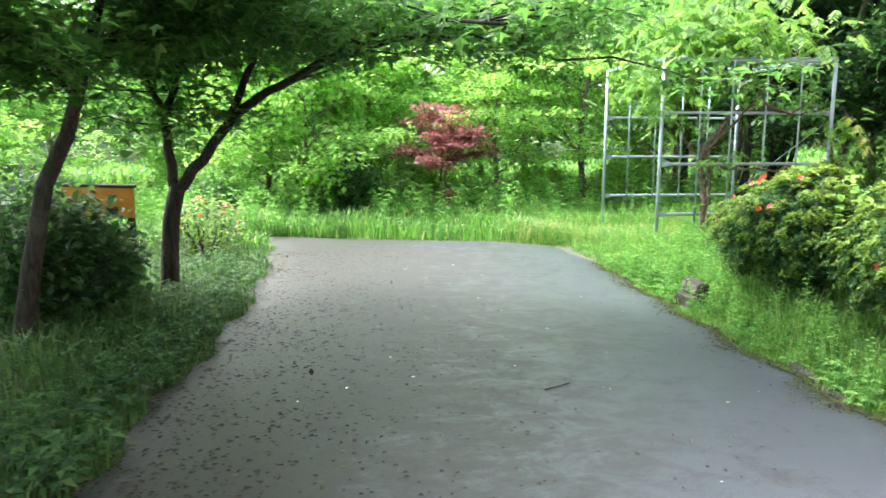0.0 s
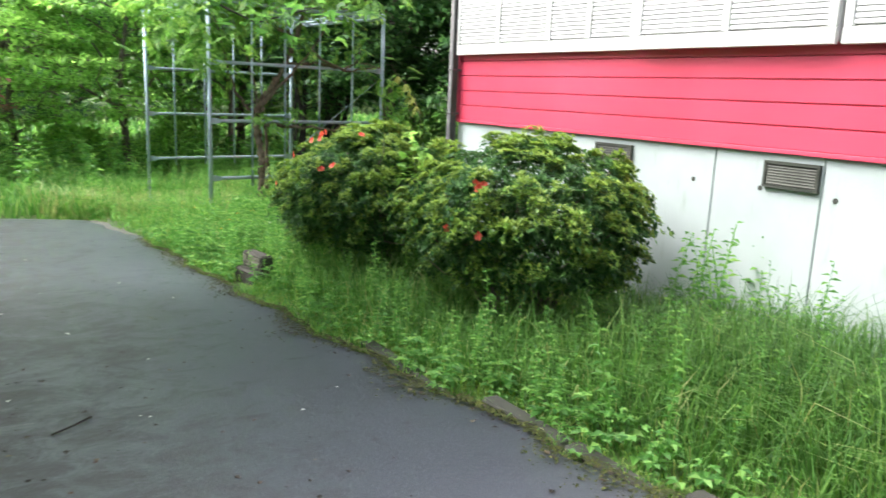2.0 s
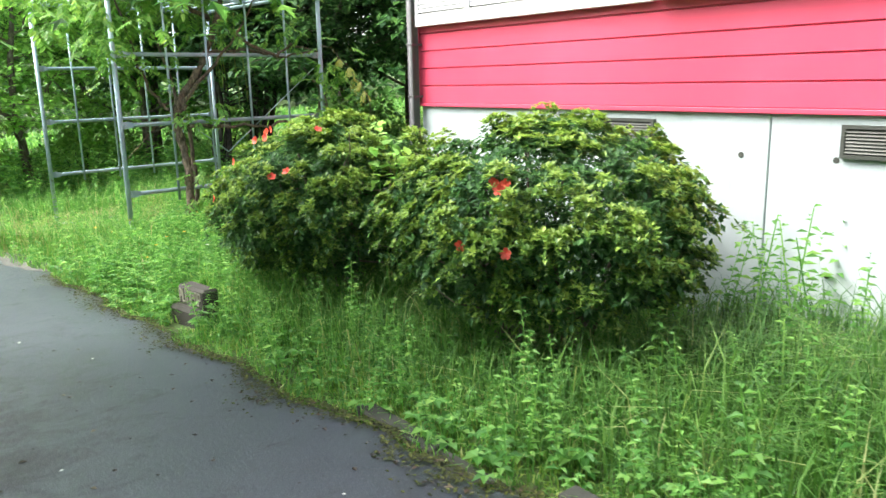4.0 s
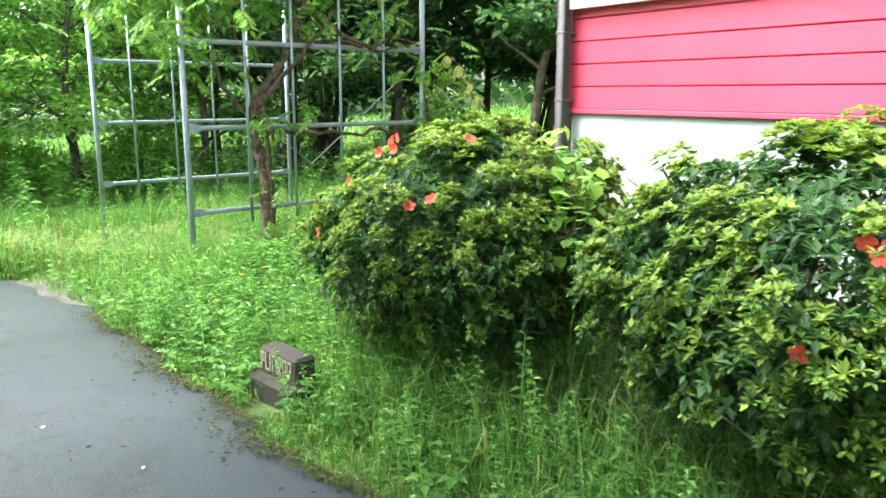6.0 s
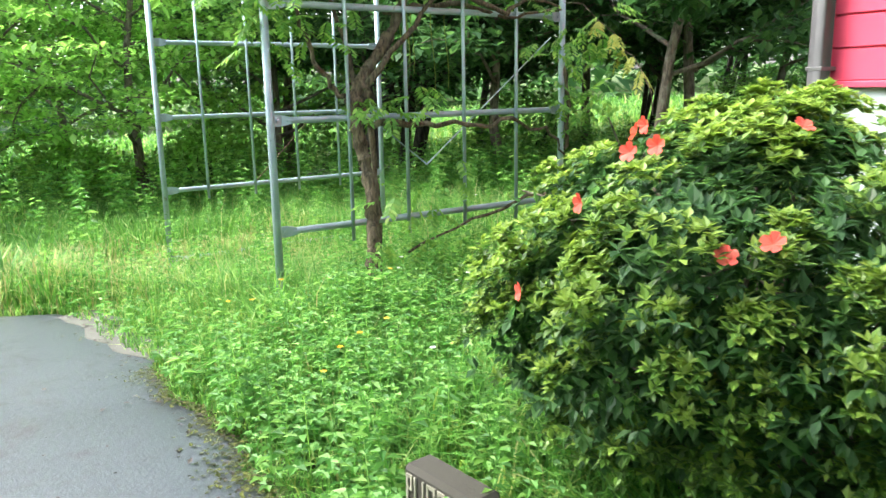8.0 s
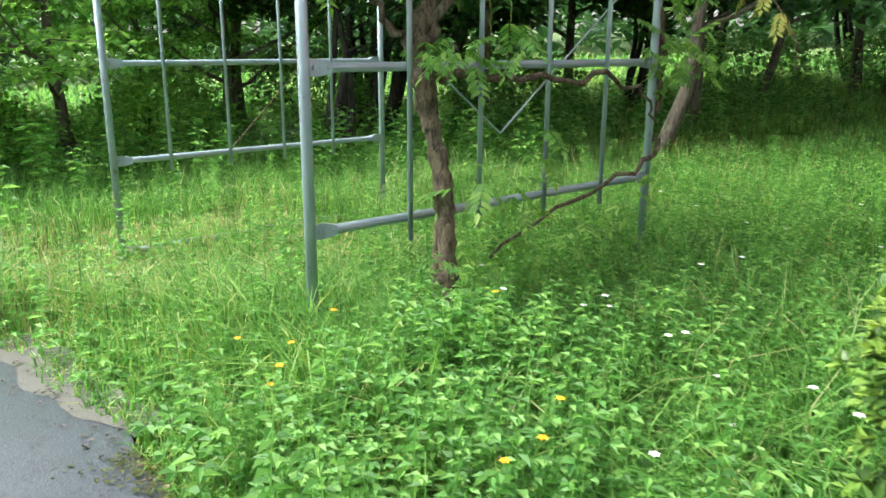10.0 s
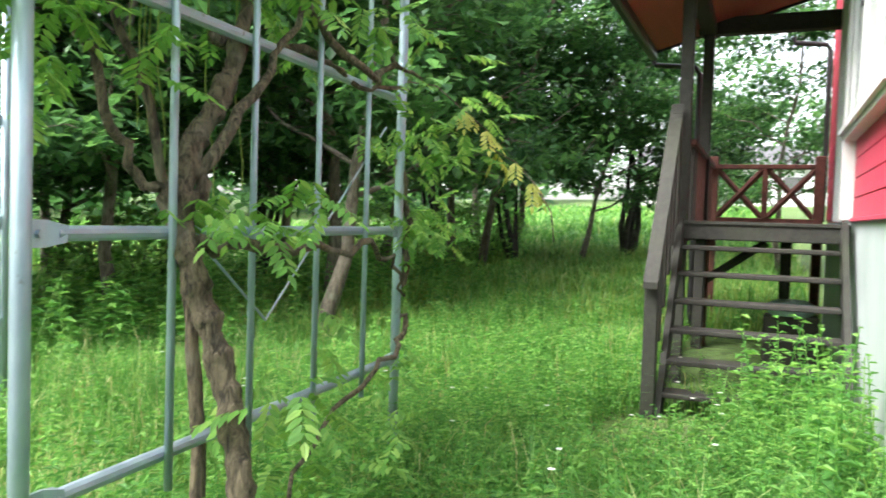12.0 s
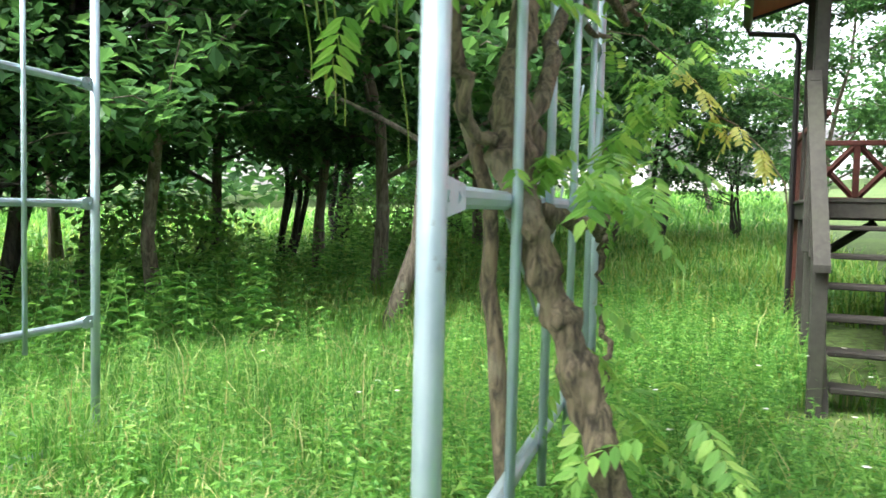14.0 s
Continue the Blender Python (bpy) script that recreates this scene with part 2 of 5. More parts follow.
WPETAL = leaf_mat("white_petals", [(0.0, (0.75, 0.75, 0.75)), (1.0, (0.85, 0.83, 0.85))], 0.6, 0.2, 20)
YPETAL = leaf_mat("yellow_petals", [(0.0, (0.75, 0.35, 0.02)), (1.0, (0.8, 0.5, 0.03))], 0.6, 0.2, 20)
LIMEGRASS = leaf_mat("yellow_green_grass", [(0.0, (0.12, 0.22, 0.04)), (0.6, (0.21, 0.33, 0.07)), (1.0, (0.36, 0.42, 0.13))], 0.5, 0.45, 0.8)
VERGEGRASS = leaf_mat("verge_grass", [(0.0, (0.045, 0.125, 0.028)), (0.6, (0.095, 0.225, 0.048)), (0.93, (0.175, 0.32, 0.08)), (1.0, (0.36, 0.38, 0.18))], 0.5, 0.45, 0.8)
PALEGRASS = leaf_mat("pale_seeding_grass", [(0.0, (0.16, 0.28, 0.085)), (0.6, (0.28, 0.42, 0.14)), (1.0, (0.48, 0.54, 0.26))], 0.55, 0.45, 0.8)
# Darkened copy of the grass colours: shade is put into the green.
SHADEGRASS = leaf_mat("shade_dark_grass", [(0.0, (0.03, 0.085, 0.022)), (0.6, (0.06, 0.15, 0.036)), (1.0, (0.12, 0.22, 0.06))], 0.55, 0.35, 0.8)
SIGN = plain("orange_sign_board", (0.62, 0.24, 0.02), 0.5, 0, 0.1)
SIGNINK = plain("dark_sign_ink", (0.03, 0.02, 0.015), 0.6)
LETTER = plain("pale_carved_paint", (0.26, 0.25, 0.2), 0.8)
GREENPLASTIC = plain("pale_green_plastic", (0.28, 0.40, 0.38), 0.5)
RUST = plain("rusty_steel", (0.11, 0.06, 0.038), 0.8, 0.0, 0.3)


def make_glass(name, tint, rough):
    m = Mat(name, rough, spec=0.5)
    m.color(tint)
    m.b.inputs["Transmission Weight"].default_value = 0.1
    m.bump(m.noise(120, 2), 0.15, 0.002)
    return m.m


GLASS = make_glass("frosted_glass", (0.34, 0.43, 0.41), 0.2)

# ---- geometry helpers ----


def mesh_of(name, verts, faces, mat, smooth=False):
    """A mesh from arrays: faces all of one size."""
    me = bpy.data.meshes.new(name)
    verts, faces = np.asarray(verts, np.float32), np.asarray(faces, np.int32)
    n, k = faces.shape
    me.vertices.add(len(verts))
    me.vertices.foreach_set("co", verts.ravel())
    me.loops.add(n * k)
    me.loops.foreach_set("vertex_index", faces.ravel())
    me.polygons.add(n)
    me.polygons.foreach_set("loop_start", np.arange(0, n * k, k, dtype=np.int32))
    me.polygons.foreach_set("use_smooth", np.full(n, bool(smooth)))
    me.update(calc_edges=True)
    me.materials.append(mat)
    return me


class Geo:
    """Collects pieces of one mesh: quads only."""

    def __init__(self):
        self.v, self.f, self.n = [], [], 0

    def add(self, v, f):
        v, f = np.asarray(v, float).reshape(-1, 3), np.asarray(f, int).reshape(-1, 4)
        self.v.append(v)
        self.f.append(f + self.n)
        self.n += len(v)
        return self

    def box(self, lo, hi, chamfer=0.0):
        lo, hi = np.array(lo, float), np.array(hi, float)
        c = min(chamfer, 0.45 * float((hi - lo).min()))
        if c <= 0:
            v = [[(lo, hi)[i >> a & 1][a] for a in range(3)] for i in range(8)]
            return self.add(v, [(0, 2, 3, 1), (4, 5, 7, 6), (0, 1, 5, 4), (2, 6, 7, 3), (0, 4, 6, 2), (1, 3, 7, 5)])
        v, f, mid, half = [], [], (lo + hi) / 2, (hi - lo) / 2
        for a in range(3):
            b, d = (a + 1) % 3, (a + 2) % 3
            for s in (-1, 1):
                k = len(v)
                for sb, sd in ((-1, -1), (1, -1), (1, 1), (-1, 1)):
                    p = mid.copy()
                    p[a] += s * half[a]
                    p[b] += sb * (half[b] - c)
                    p[d] += sd * (half[d] - c)
                    v.append(p)
                f.append((k, k + 1, k + 2, k + 3) if s > 0 else (k + 3, k + 2, k + 1, k))
        self.add(v, f)
        at = {tuple(np.round(p, 6)): i for i, p in enumerate(v)}
        extra = []
        for a in range(3):
            b, d = (a + 1) % 3, (a + 2) % 3
            for sb in (-1, 1):
                for sd in (-1, 1):
                    q = []
                    for sa, first in ((-1, True), (1, True), (1, False), (-1, False)):
                        p = mid.copy()
                        p[a] += sa * (half[a] - c)
                        p[b] += sb * (half[b] - (0 if first else c))
                        p[d] += sd * (half[d] - (c if first else 0))
                        q.append(at[tuple(np.round(p, 6))])
                    extra.append(q)
        for s in ((x, y, z) for x in (-1, 1) for y in (-1, 1) for z in (-1, 1)):
            q = []
            for a in range(3):
                p = mid + np.array(s) * (half - c)
                p[a] = mid[a] + s[a] * half[a]
                q.append(at[tuple(np.round(p, 6))])
            extra.append(q + [q[2]])
        self.f.append(np.array(extra, int) + self.n - 24)
        return self

    def tube(self, path, radii, sides=8, cap=True):
        path = np.asarray(path, float)
        radii = np.full(len(path), radii, float) if np.isscalar(radii) else np.asarray(radii, float)
        t = np.gradient(path, axis=0)
        t /= np.linalg.norm(t, axis=1, keepdims=True) + 1e-9
        ref = np.array([0, 0, 1.0]) if abs(t[0][2]) < 0.9 else np.array([1.0, 0, 0])
        rings, a = [], np.linspace(0, 2 * np.pi, sides, endpoint=False)
        u = np.cross(t[0], ref)
        for p, d, r in zip(path, t, radii):
            u = u - d * (u @ d)
            u /= np.linalg.norm(u) + 1e-9
            w = np.cross(d, u)
            rings.append(p + r * (np.cos(a)[:, None] * u + np.sin(a)[:, None] * w))
        v = np.concatenate(rings)
        f = [(i * sides + j, i * sides + (j + 1) % sides, (i + 1) * sides + (j + 1) % sides, (i + 1) * sides + j)
             for i in range(len(path) - 1) for j in range(sides)]
        if cap:
            for end, order in ((0, 1), (len(path) - 1, -1)):
                k = end * sides
                for j in range(1, sides // 2):
                    q = [k + j - 1 if j > 1 else k + 0, k + j, k + sides - j - 1, k + (sides - j) % sides]
                    f.append(tuple(q[::-1]) if order > 0 else tuple(q))
        return self.add(v, f)

    def gnarl(self, amount, scale):
        """Uneven, knotted surface: shifts every vertex by smooth noise."""
        for v in self.v:
            for i in range(len(v)):
                v[i] += np.array(noise.noise_vector(Vector(v[i] * scale))) * amount
        return self

    def mesh(self, name, mat, smooth=False):
        return mesh_of(name, np.concatenate(self.v), np.concatenate(self.f), mat, smooth)


def thing(name, label, category, group="", kind="", at=(0, 0, 0)):
    ob = new(name)
    ob.location = at
    ob.empty_display_size = 0.2
    return tagged(ob, label, category, group, kind)


def part(name, geo, mat, parent, label="", smooth=False):
    """ONE mesh under a thing or part; geo is a Geo or a ready mesh."""
    me = geo.mesh(name, mat, smooth) if isinstance(geo, Geo) else geo
    ob = new(name, me)
    ob.parent = parent
    return tagged(ob, label)


def solo(name, geo, mat, label, category, group="", kind="", smooth=False):
    me = geo.mesh(name, mat, smooth) if isinstance(geo, Geo) else geo
    return tagged(new(name, me), label, category, group, kind)


def scatter(proto_v, proto_f, places, dirs, sizes):
    """Copies of a small proto (x across, y along, z up) at places, turned by heading and tilt."""
    n, k = len(places), len(proto_v)
    fwd = dirs / (np.linalg.norm(dirs, axis=1, keepdims=True) + 1e-9)
    up = np.tile([0, 0, 1.0], (n, 1)) + 1e-3
    side = np.cross(fwd, up)
    side /= np.linalg.norm(side, axis=1, keepdims=True) + 1e-9
    nor = np.cross(side, fwd)
    s = np.asarray(sizes, float).reshape(n, 1, -1) if np.ndim(sizes) else np.full((n, 1, 1), float(sizes))
    pv = proto_v[None] * s
    v = places[:, None] + pv[..., :1] * side[:, None] + pv[..., 1:2] * fwd[:, None] + pv[..., 2:] * nor[:, None]
    f = proto_f[None] + (np.arange(n) * k)[:, None, None]
    return v.reshape(-1, 3), f.reshape(-1, proto_f.shape[1])


LEAF_V = np.array([[0, 0, 0], [-0.22, 0.45, 0.07], [0, 1, -0.06], [0.22, 0.45, 0.07]])
LEAF_F = np.array([[0, 3, 2, 1]])
BROAD_V = np.array([[0, 0, 0], [-0.38, 0.42, 0.06], [0, 1, -0.1], [0.38, 0.42, 0.06]])
STAR_V = np.array([[0, 0, 0], [-0.5, 0.35, -0.03], [-0.16, 0.42, 0.03], [0, 1, -0.05], [0, 0, 0], [0, 1, -0.05], [0.16, 0.42, 0.03], [0.5, 0.35, -0.03]])
STAR_F = np.array([[0, 3, 2, 1], [4, 7, 6, 5]])
OVAL_V = np.array([[0, 0, 0], [-0.3, 0.25, 0.05], [-0.28, 0.62, 0.03], [0, 1, -0.1], [0.28, 0.62, 0.03], [0.3, 0.25, 0.05]])
OVAL_F = np.array([[0, 3, 2, 1], [0, 5, 4, 3]])
rng = np.random.default_rng(7)


def unit(n, flat=1.0):
    d = rng.normal(size=(n, 3)) * (1, 1, flat)
    return d / (np.linalg.norm(d, axis=1, keepdims=True) + 1e-9)


# ---- ground ----


def ground_z(x, y):
    x, y = np.asarray(x, float), np.asarray(y, float)
    z = np.interp(x, (-60, -30, -4, 0, 2.4, 5.2, 7, 8.2, 14, 60), (-0.7, -0.6, 0, 0.06, 0.15, 0.31, 0.45, 0.6, 1.1, 2.0))
    return z + 0.045 * np.clip(y - 1, 0, 15) + 0.062 * np.clip(y - 16, 0, 60)


def gz(x, y):
    return float(ground_z(x, y))

def spread(lo, hi, fine, grow):
    """Grid lines: fine near, wider to the horizon."""
    mid = list(np.arange(lo, hi + 1e-6, fine))
    step, a, b = fine, [], []
    x0, x1 = lo, hi
    while x1 < 600:
        step *= grow
        x0, x1 = x0 - step, x1 + step
        a.append(x0)
        b.append(x1)
    return np.array(a[::-1] + mid + b)


def make_ground():
    xs, ys = spread(-22, 16, 0.4, 1.25), spread(-14, 26, 0.4, 1.25)
    X, Y = np.meshgrid(xs, ys, indexing="ij")
    Z = ground_z(X, Y)
    wob = np.sin(X * 1.7 + np.sin(Y * 1.1)) * np.sin(Y * 1.9 + 0.6) * 0.02
    Z = Z + np.where((Y > -2.2) | (Y < -7.4) | (X < -5.5), wob, -0.02) - 0.012
    n, m = len(xs), len(ys)
    i = np.arange(n * m).reshape(n, m)
    f = np.stack([i[:-1, :-1], i[1:, :-1], i[1:, 1:], i[:-1, 1:]], -1).reshape(-1, 4)
    me = mesh_of("ground", np.stack([X, Y, Z], -1).reshape(-1, 3), f, SOIL, True)
    return tagged(new("ground", me), "grassy earth ground that slopes gently", "ground", kind="structure")


make_ground()

EDGE_X = (-9, -6.2, -4.6, -4.25, -4.1, -3.95, -3.65, -3.2, -2.6, -1.6, -0.4, 2.0, 5.0, 8.0, 30)
EDGE_R = (-19, -12, -7.6, -6.3, -5.0, -3.75, -3.15, -2.95, -2.84, -2.74, -2.66, -2.54, -2.36, -2.3, -2.0)
LEFT_X = (-9, -5.4, -4.7, -2.0, 0.4, 2.0, 3.1, 4.1, 5.0, 8.0, 30)
LEFT_R = (-13, -9.5, -7.6, -7.1, -6.78, -6.7, -6.65, -6.6, -6.5, -6.4, -6.3)


def edge_r(x):
    return np.interp(x, EDGE_X, EDGE_R) + 0.035 * np.sin(np.asarray(x) * 5.1) + 0.02 * np.sin(np.asarray(x) * 13.7)


def edge_l(x):
    return np.interp(x, LEFT_X, LEFT_R) + 0.05 * np.sin(np.asarray(x) * 3.3) + 0.03 * np.sin(np.asarray(x) * 9.1)


def on_road(x, y):
    return (y < edge_r(x)) & (y > edge_l(x)) & (x > -9)


def make_road():
    xs = np.arange(-8.9, 30, 0.16)
    k = 30
    u = np.linspace(0, 1, k)
    Y = edge_l(xs)[:, None] * (1 - u) + edge_r(xs)[:, None] * u
    X = np.repeat(xs[:, None], k, 1)
    Z = ground_z(X, Y) + 0.02 * np.minimum(1, np.minimum(u, 1 - u) * 20)
    i = np.arange(len(xs) * k).reshape(len(xs), k)
    f = np.stack([i[:-1, :-1], i[1:, :-1], i[1:, 1:], i[:-1, 1:]], -1).reshape(-1, 4)
    me = mesh_of("road", np.stack([X, Y, Z], -1).reshape(-1, 3), f, ASPHALT, True)
    return tagged(new("road", me), "damp dark grey asphalt lane", "road", kind="structure")


make_road()

# ---- house ----
FTOP, COURSE = 1.486, 0.147
house = thing("house", "red boarded house on a high white concrete base", "house")


def make_foundation():
    base = part("wall", Geo().box((0.02, 0.02, -0.6), (12, 6.08, FTOP)), FOUND, house, "white painted concrete base, stained and damp")
    for a, b in ((0, 3.25), (3.26, 4.06), (4.07, 7.5), (7.51, 12)):
        part("panel", Geo().box((a, 0.0, -0.6), (b, 0.03, FTOP), 0.004), FOUND, base)
    for a, b in ((0.03, 3.05), (3.06, 6.08)):
        part("panel", Geo().box((0.0, a, -0.6), (0.03, b, FTOP), 0.004), FOUND, base)
    for x, z in ((3.085, 1.232), (3.635, 1.235), (4.16, 1.22), (4.67, 1.21), (4.67, 0.62), (3.64, 0.60), (1.9, 1.2), (5.3, 1.2)):
        part("tie_hole", Geo().tube([(x, 0.004, z), (x, -0.004, z)], 0.018, 8), VENT, base)
    return base


make_foundation()


def make_vent(x0, x1):
    v = part("vent", Geo().box((x0, -0.015, 1.27), (x1, 0.02, 1.405), 0.004), BLACKMETAL, house, "dull metal louvred vent in the base")
    for lo, hi in (((x0 - 0.02, -0.03, 1.405), (x1 + 0.02, 0.02, 1.425)), ((x0 - 0.02, -0.03, 1.25), (x1 + 0.02, 0.02, 1.27)),
                   ((x0 - 0.02, -0.03, 1.27), (x0, 0.02, 1.405)), ((x1, -0.03, 1.27), (x1 + 0.02, 0.02, 1.405))):
        part("frame_bar", Geo().box(lo, hi), VENT, v)
    for i in range(7):
        z = 1.278 + i * 0.018
        g = Geo()
        g.add([(x0, -0.017, z + 0.012), (x1, -0.017, z + 0.012), (x1, -0.027, z), (x0, -0.027, z)], [(0, 1, 2, 3)])
        part("slat", g, VENT, v)


make_vent(2.1, 2.46)
make_vent(3.68, 4.03)
make_vent(5.3, 5.66)


def board_mesh(length, axis):
    """One siding board: a lap with a lip at its foot."""
    p = [(0, 0.0), (-0.012, 0.0), (-0.016, 0.004), (-0.016, COURSE - 0.010), (0, COURSE - 0.004)]
    v, f = [], []
    for e in (0, length):
        for d, z in p:
            v.append((e, d, z) if axis == "x" else (d, e, z))
    n = len(p)
    for i in range(n):
        j = (i + 1) % n
        f.append((i, j, n + j, n + i) if axis == "y" else (j, i, n + i, n + j))
    f += [(0, 1, 2, 3), (0, 3, 4, 4), (n, n + 3, n + 2, n + 1), (n, n + 4, n + 4, n + 3)]
    return mesh_of("board", v, f, SIDING)


def wall_boards(parent, axis, start, length, z0, z1):
    me = board_mesh(length, axis)
    i = 0
    while z0 + i * COURSE < z1 - 0.01:
        b = new("board", me)
        b.parent = parent
        b.location = (start, 0.0, z0 + i * COURSE) if axis == "x" else (0.0, start, z0 + i * COURSE)
        i += 1


def make_siding_walls():
    top = 4.9
    front = part("wall", Geo().box((0.0, 0.0, FTOP), (12, 0.12, top)), SIDING, house, "red painted lap boards")
    wall_boards(front, "x", 0.0, 12.0, FTOP + 0.02, 2.15)
    part("trim", Geo().box((-0.02, -0.034, FTOP - 0.012), (12, 0.0, FTOP + 0.018), 0.004), SIDING, front)
    end = part("wall", Geo().box((0.0, 0.12, FTOP), (0.12, 0.98, top)).box((0.0, 0.98, FTOP), (0.12, 3.3, 2.17)).box((0.0, 0.98, 3.55), (0.12, 3.3, top))
               .box((0.0, 3.3, FTOP), (0.12, 3.75, top)).box((0.0, 3.75, 3.5), (0.12, 4.6, top)).box((0.0, 4.6, FTOP), (0.12, 6.08, top)), SIDING, house, "red painted lap boards on the end wall")
    wall_boards(end, "y", 0.0, 0.975, FTOP + 0.02, top)
    low = part("wall", Geo().box((0.01, 0.98, FTOP + 0.01), (0.02, 3.3, 2.15)), SIDING, house)
    wall_boards(low, "y", 0.98, 2.3, FTOP + 0.02, 2.15)
    far = part("wall", Geo().box((0.01, 4.62, FTOP + 0.01), (0.02, 6.06, 4.8)), SIDING, house)
    wall_boards(far, "y", 4.62, 1.46, FTOP + 0.02, 4.8)
    part("trim", Geo().box((-0.034, -0.02, FTOP - 0.012), (0.0, 3.3, FTOP + 0.018), 0.004), SIDING, end)
    part("corner_board", Geo().box((-0.03, -0.02, FTOP), (0.012, 0.075, top), 0.004), SIDING, end)
    part("ceiling", Geo().box((0.12, 0.12, top), (12, 6.08, top + 0.1)), WHITE, house)
    part("wall", Geo().box((11.88, 0.12, FTOP), (12, 6.08, top)).box((0.12, 5.96, FTOP), (11.88, 6.08, top)), SIDING, house)
    g = Geo()
    g.add([(-0.7, -0.7, top - 0.15), (12.5, -0.7, top - 0.15), (12.5, 3.0, top + 1.6), (-0.7, 3.0, top + 1.6), (12.5, 6.7, top - 0.15), (-0.7, 6.7, top - 0.15)], [(0, 1, 2, 3), (3, 2, 4, 5)])
    g.add([(-0.7, -0.7, top - 0.27), (12.5, -0.7, top - 0.27), (12.5, 3.0, top + 1.48), (-0.7, 3.0, top + 1.48), (12.5, 6.7, top - 0.27), (-0.7, 6.7, top - 0.27)], [(3, 2, 1, 0), (5, 4, 2, 3)])
    g.add([(-0.7, -0.7, top - 0.15), (12.5, -0.7, top - 0.15), (12.5, -0.7, top - 0.27), (-0.7, -0.7, top - 0.27)], [(0, 3, 2, 1)])
    part("roof", g, BLACKMETAL, house, "dark metal roof")


make_siding_walls()


def make_shutter(x0, x1, posts, proud, z0=2.145, z1=4.25):
    """A white louvred shutter box that hangs before the front wall."""
    s = part("shutter", Geo().box((x0, -proud + 0.03, z0 + 0.02), (x1, -0.005, z1)), WHITE, house, "white louvred storm shutter panel")
    y0, y1 = -proud - 0.012, -proud + 0.03
    part("bottom_rail", Geo().box((x0, y0, z0), (x1, y1, z0 + 0.10), 0.004), WHITE, s)
    part("top_rail", Geo().box((x0, y0, z1 - 0.1), (x1, y1, z1), 0.004), WHITE, s)
    for p in posts:
        part("stile", Geo().box((p - 0.028, y0, z0 + 0.10), (p + 0.028, y1, z1 - 0.1), 0.003), WHITE, s)
    edges = sorted(posts)
    pitch = 0.034
    for a, b in zip(edges[:-1], edges[1:]):
        w = b - a - 0.056
        v = [(0, -0.014, 0.0), (w, -0.014, 0.0), (w, -0.009, 0.0275), (0, -0.009, 0.0275), (w, 0.006, 0.033), (0, 0.006, 0.033), (w, 0.0, 0.004), (0, 0.0, 0.004)]
        me = mesh_of("slat", v, [(0, 1, 2, 3), (3, 2, 4, 5), (0, 7, 6, 1)], SLAT)
        for i in range(int((z1 - z0 - 0.22) / pitch)):
            o = new("slat", me)
            o.parent = s
            o.location = (a + 0.028, -proud + 0.012, z0 + 0.115 + i * pitch)


make_shutter(0.02, 2.47, (0.05, 0.72, 1.45, 1.95, 2.44), 0.075)
make_shutter(2.49, 4.08, (2.52, 3.3, 4.05), 0.105)
make_shutter(4.10, 6.2, (4.13, 4.45, 5.2, 6.17), 0.075)


def make_end_window():
    w = part("window", Geo().box((-0.02, 0.98, 2.19), (0.0, 3.28, 2.2)), WHITE, house, "white framed frosted window with a deep sill")
    part("sill", Geo().add([(-0.13, 0.93, 2.13), (-0.13, 3.42, 2.13), (-0.13, 3.42, 2.17), (-0.13, 0.93, 2.17), (0.01, 0.93, 2.13), (0.01, 3.42, 2.13), (0.01, 3.42, 2.21), (0.01, 0.93, 2.21)],
         [(0, 3, 2, 1), (3, 7, 6, 2), (0, 1, 5, 4), (0, 4, 7, 3), (1, 2, 6, 5)]), WHITE, w)
    part("apron", Geo().box((-0.10, 0.95, 2.085), (0.0, 3.40, 2.13), 0.004), WHITE, w)
    for y, t in ((0.96, 0.14), (1.78, 0.05), (2.55, 0.07), (3.22, 0.10)):
        part("stile", Geo().box((-0.075, y, 2.2), (-0.01, y + t, 3.5), 0.004), WHITE, w)
    part("head", Geo().box((-0.075, 0.96, 3.5), (-0.01, 3.32, 3.6), 0.004), WHITE, w)
    for a, b in ((1.10, 1.78), (1.83, 2.55), (2.62, 3.22)):
        part("pane", Geo().box((-0.045, a, 2.2), (-0.035, b, 3.5)), GLASS, w)
    lat = Geo()
    for i in range(34):
        y0 = 1.0 + i * 0.08
        for s in (1, -1):
            ya, yb, za, zb = y0, y0 + s * 1.3, 2.2, 3.5
            if s > 0 and yb > 3.22:
                zb, yb = 2.2 + (3.22 - ya), 3.22
            if s < 0 and yb < 1.1:
                zb, yb = 2.2 + (ya - 1.1), 1.1
            if ya > 3.22 or zb < 2.25 or ya < 1.1:
                continue
            lat.tube([(-0.05, ya, za), (-0.05, yb, zb)], 0.0025, 3, False)
    part("wire_mesh", lat, WHITE, w, "thin white wire mesh over the glass")
    part("latch", Geo().box((-0.095, 2.56, 2.9), (-0.075, 2.6, 3.02), 0.003), BLACKMETAL, w)


make_end_window()


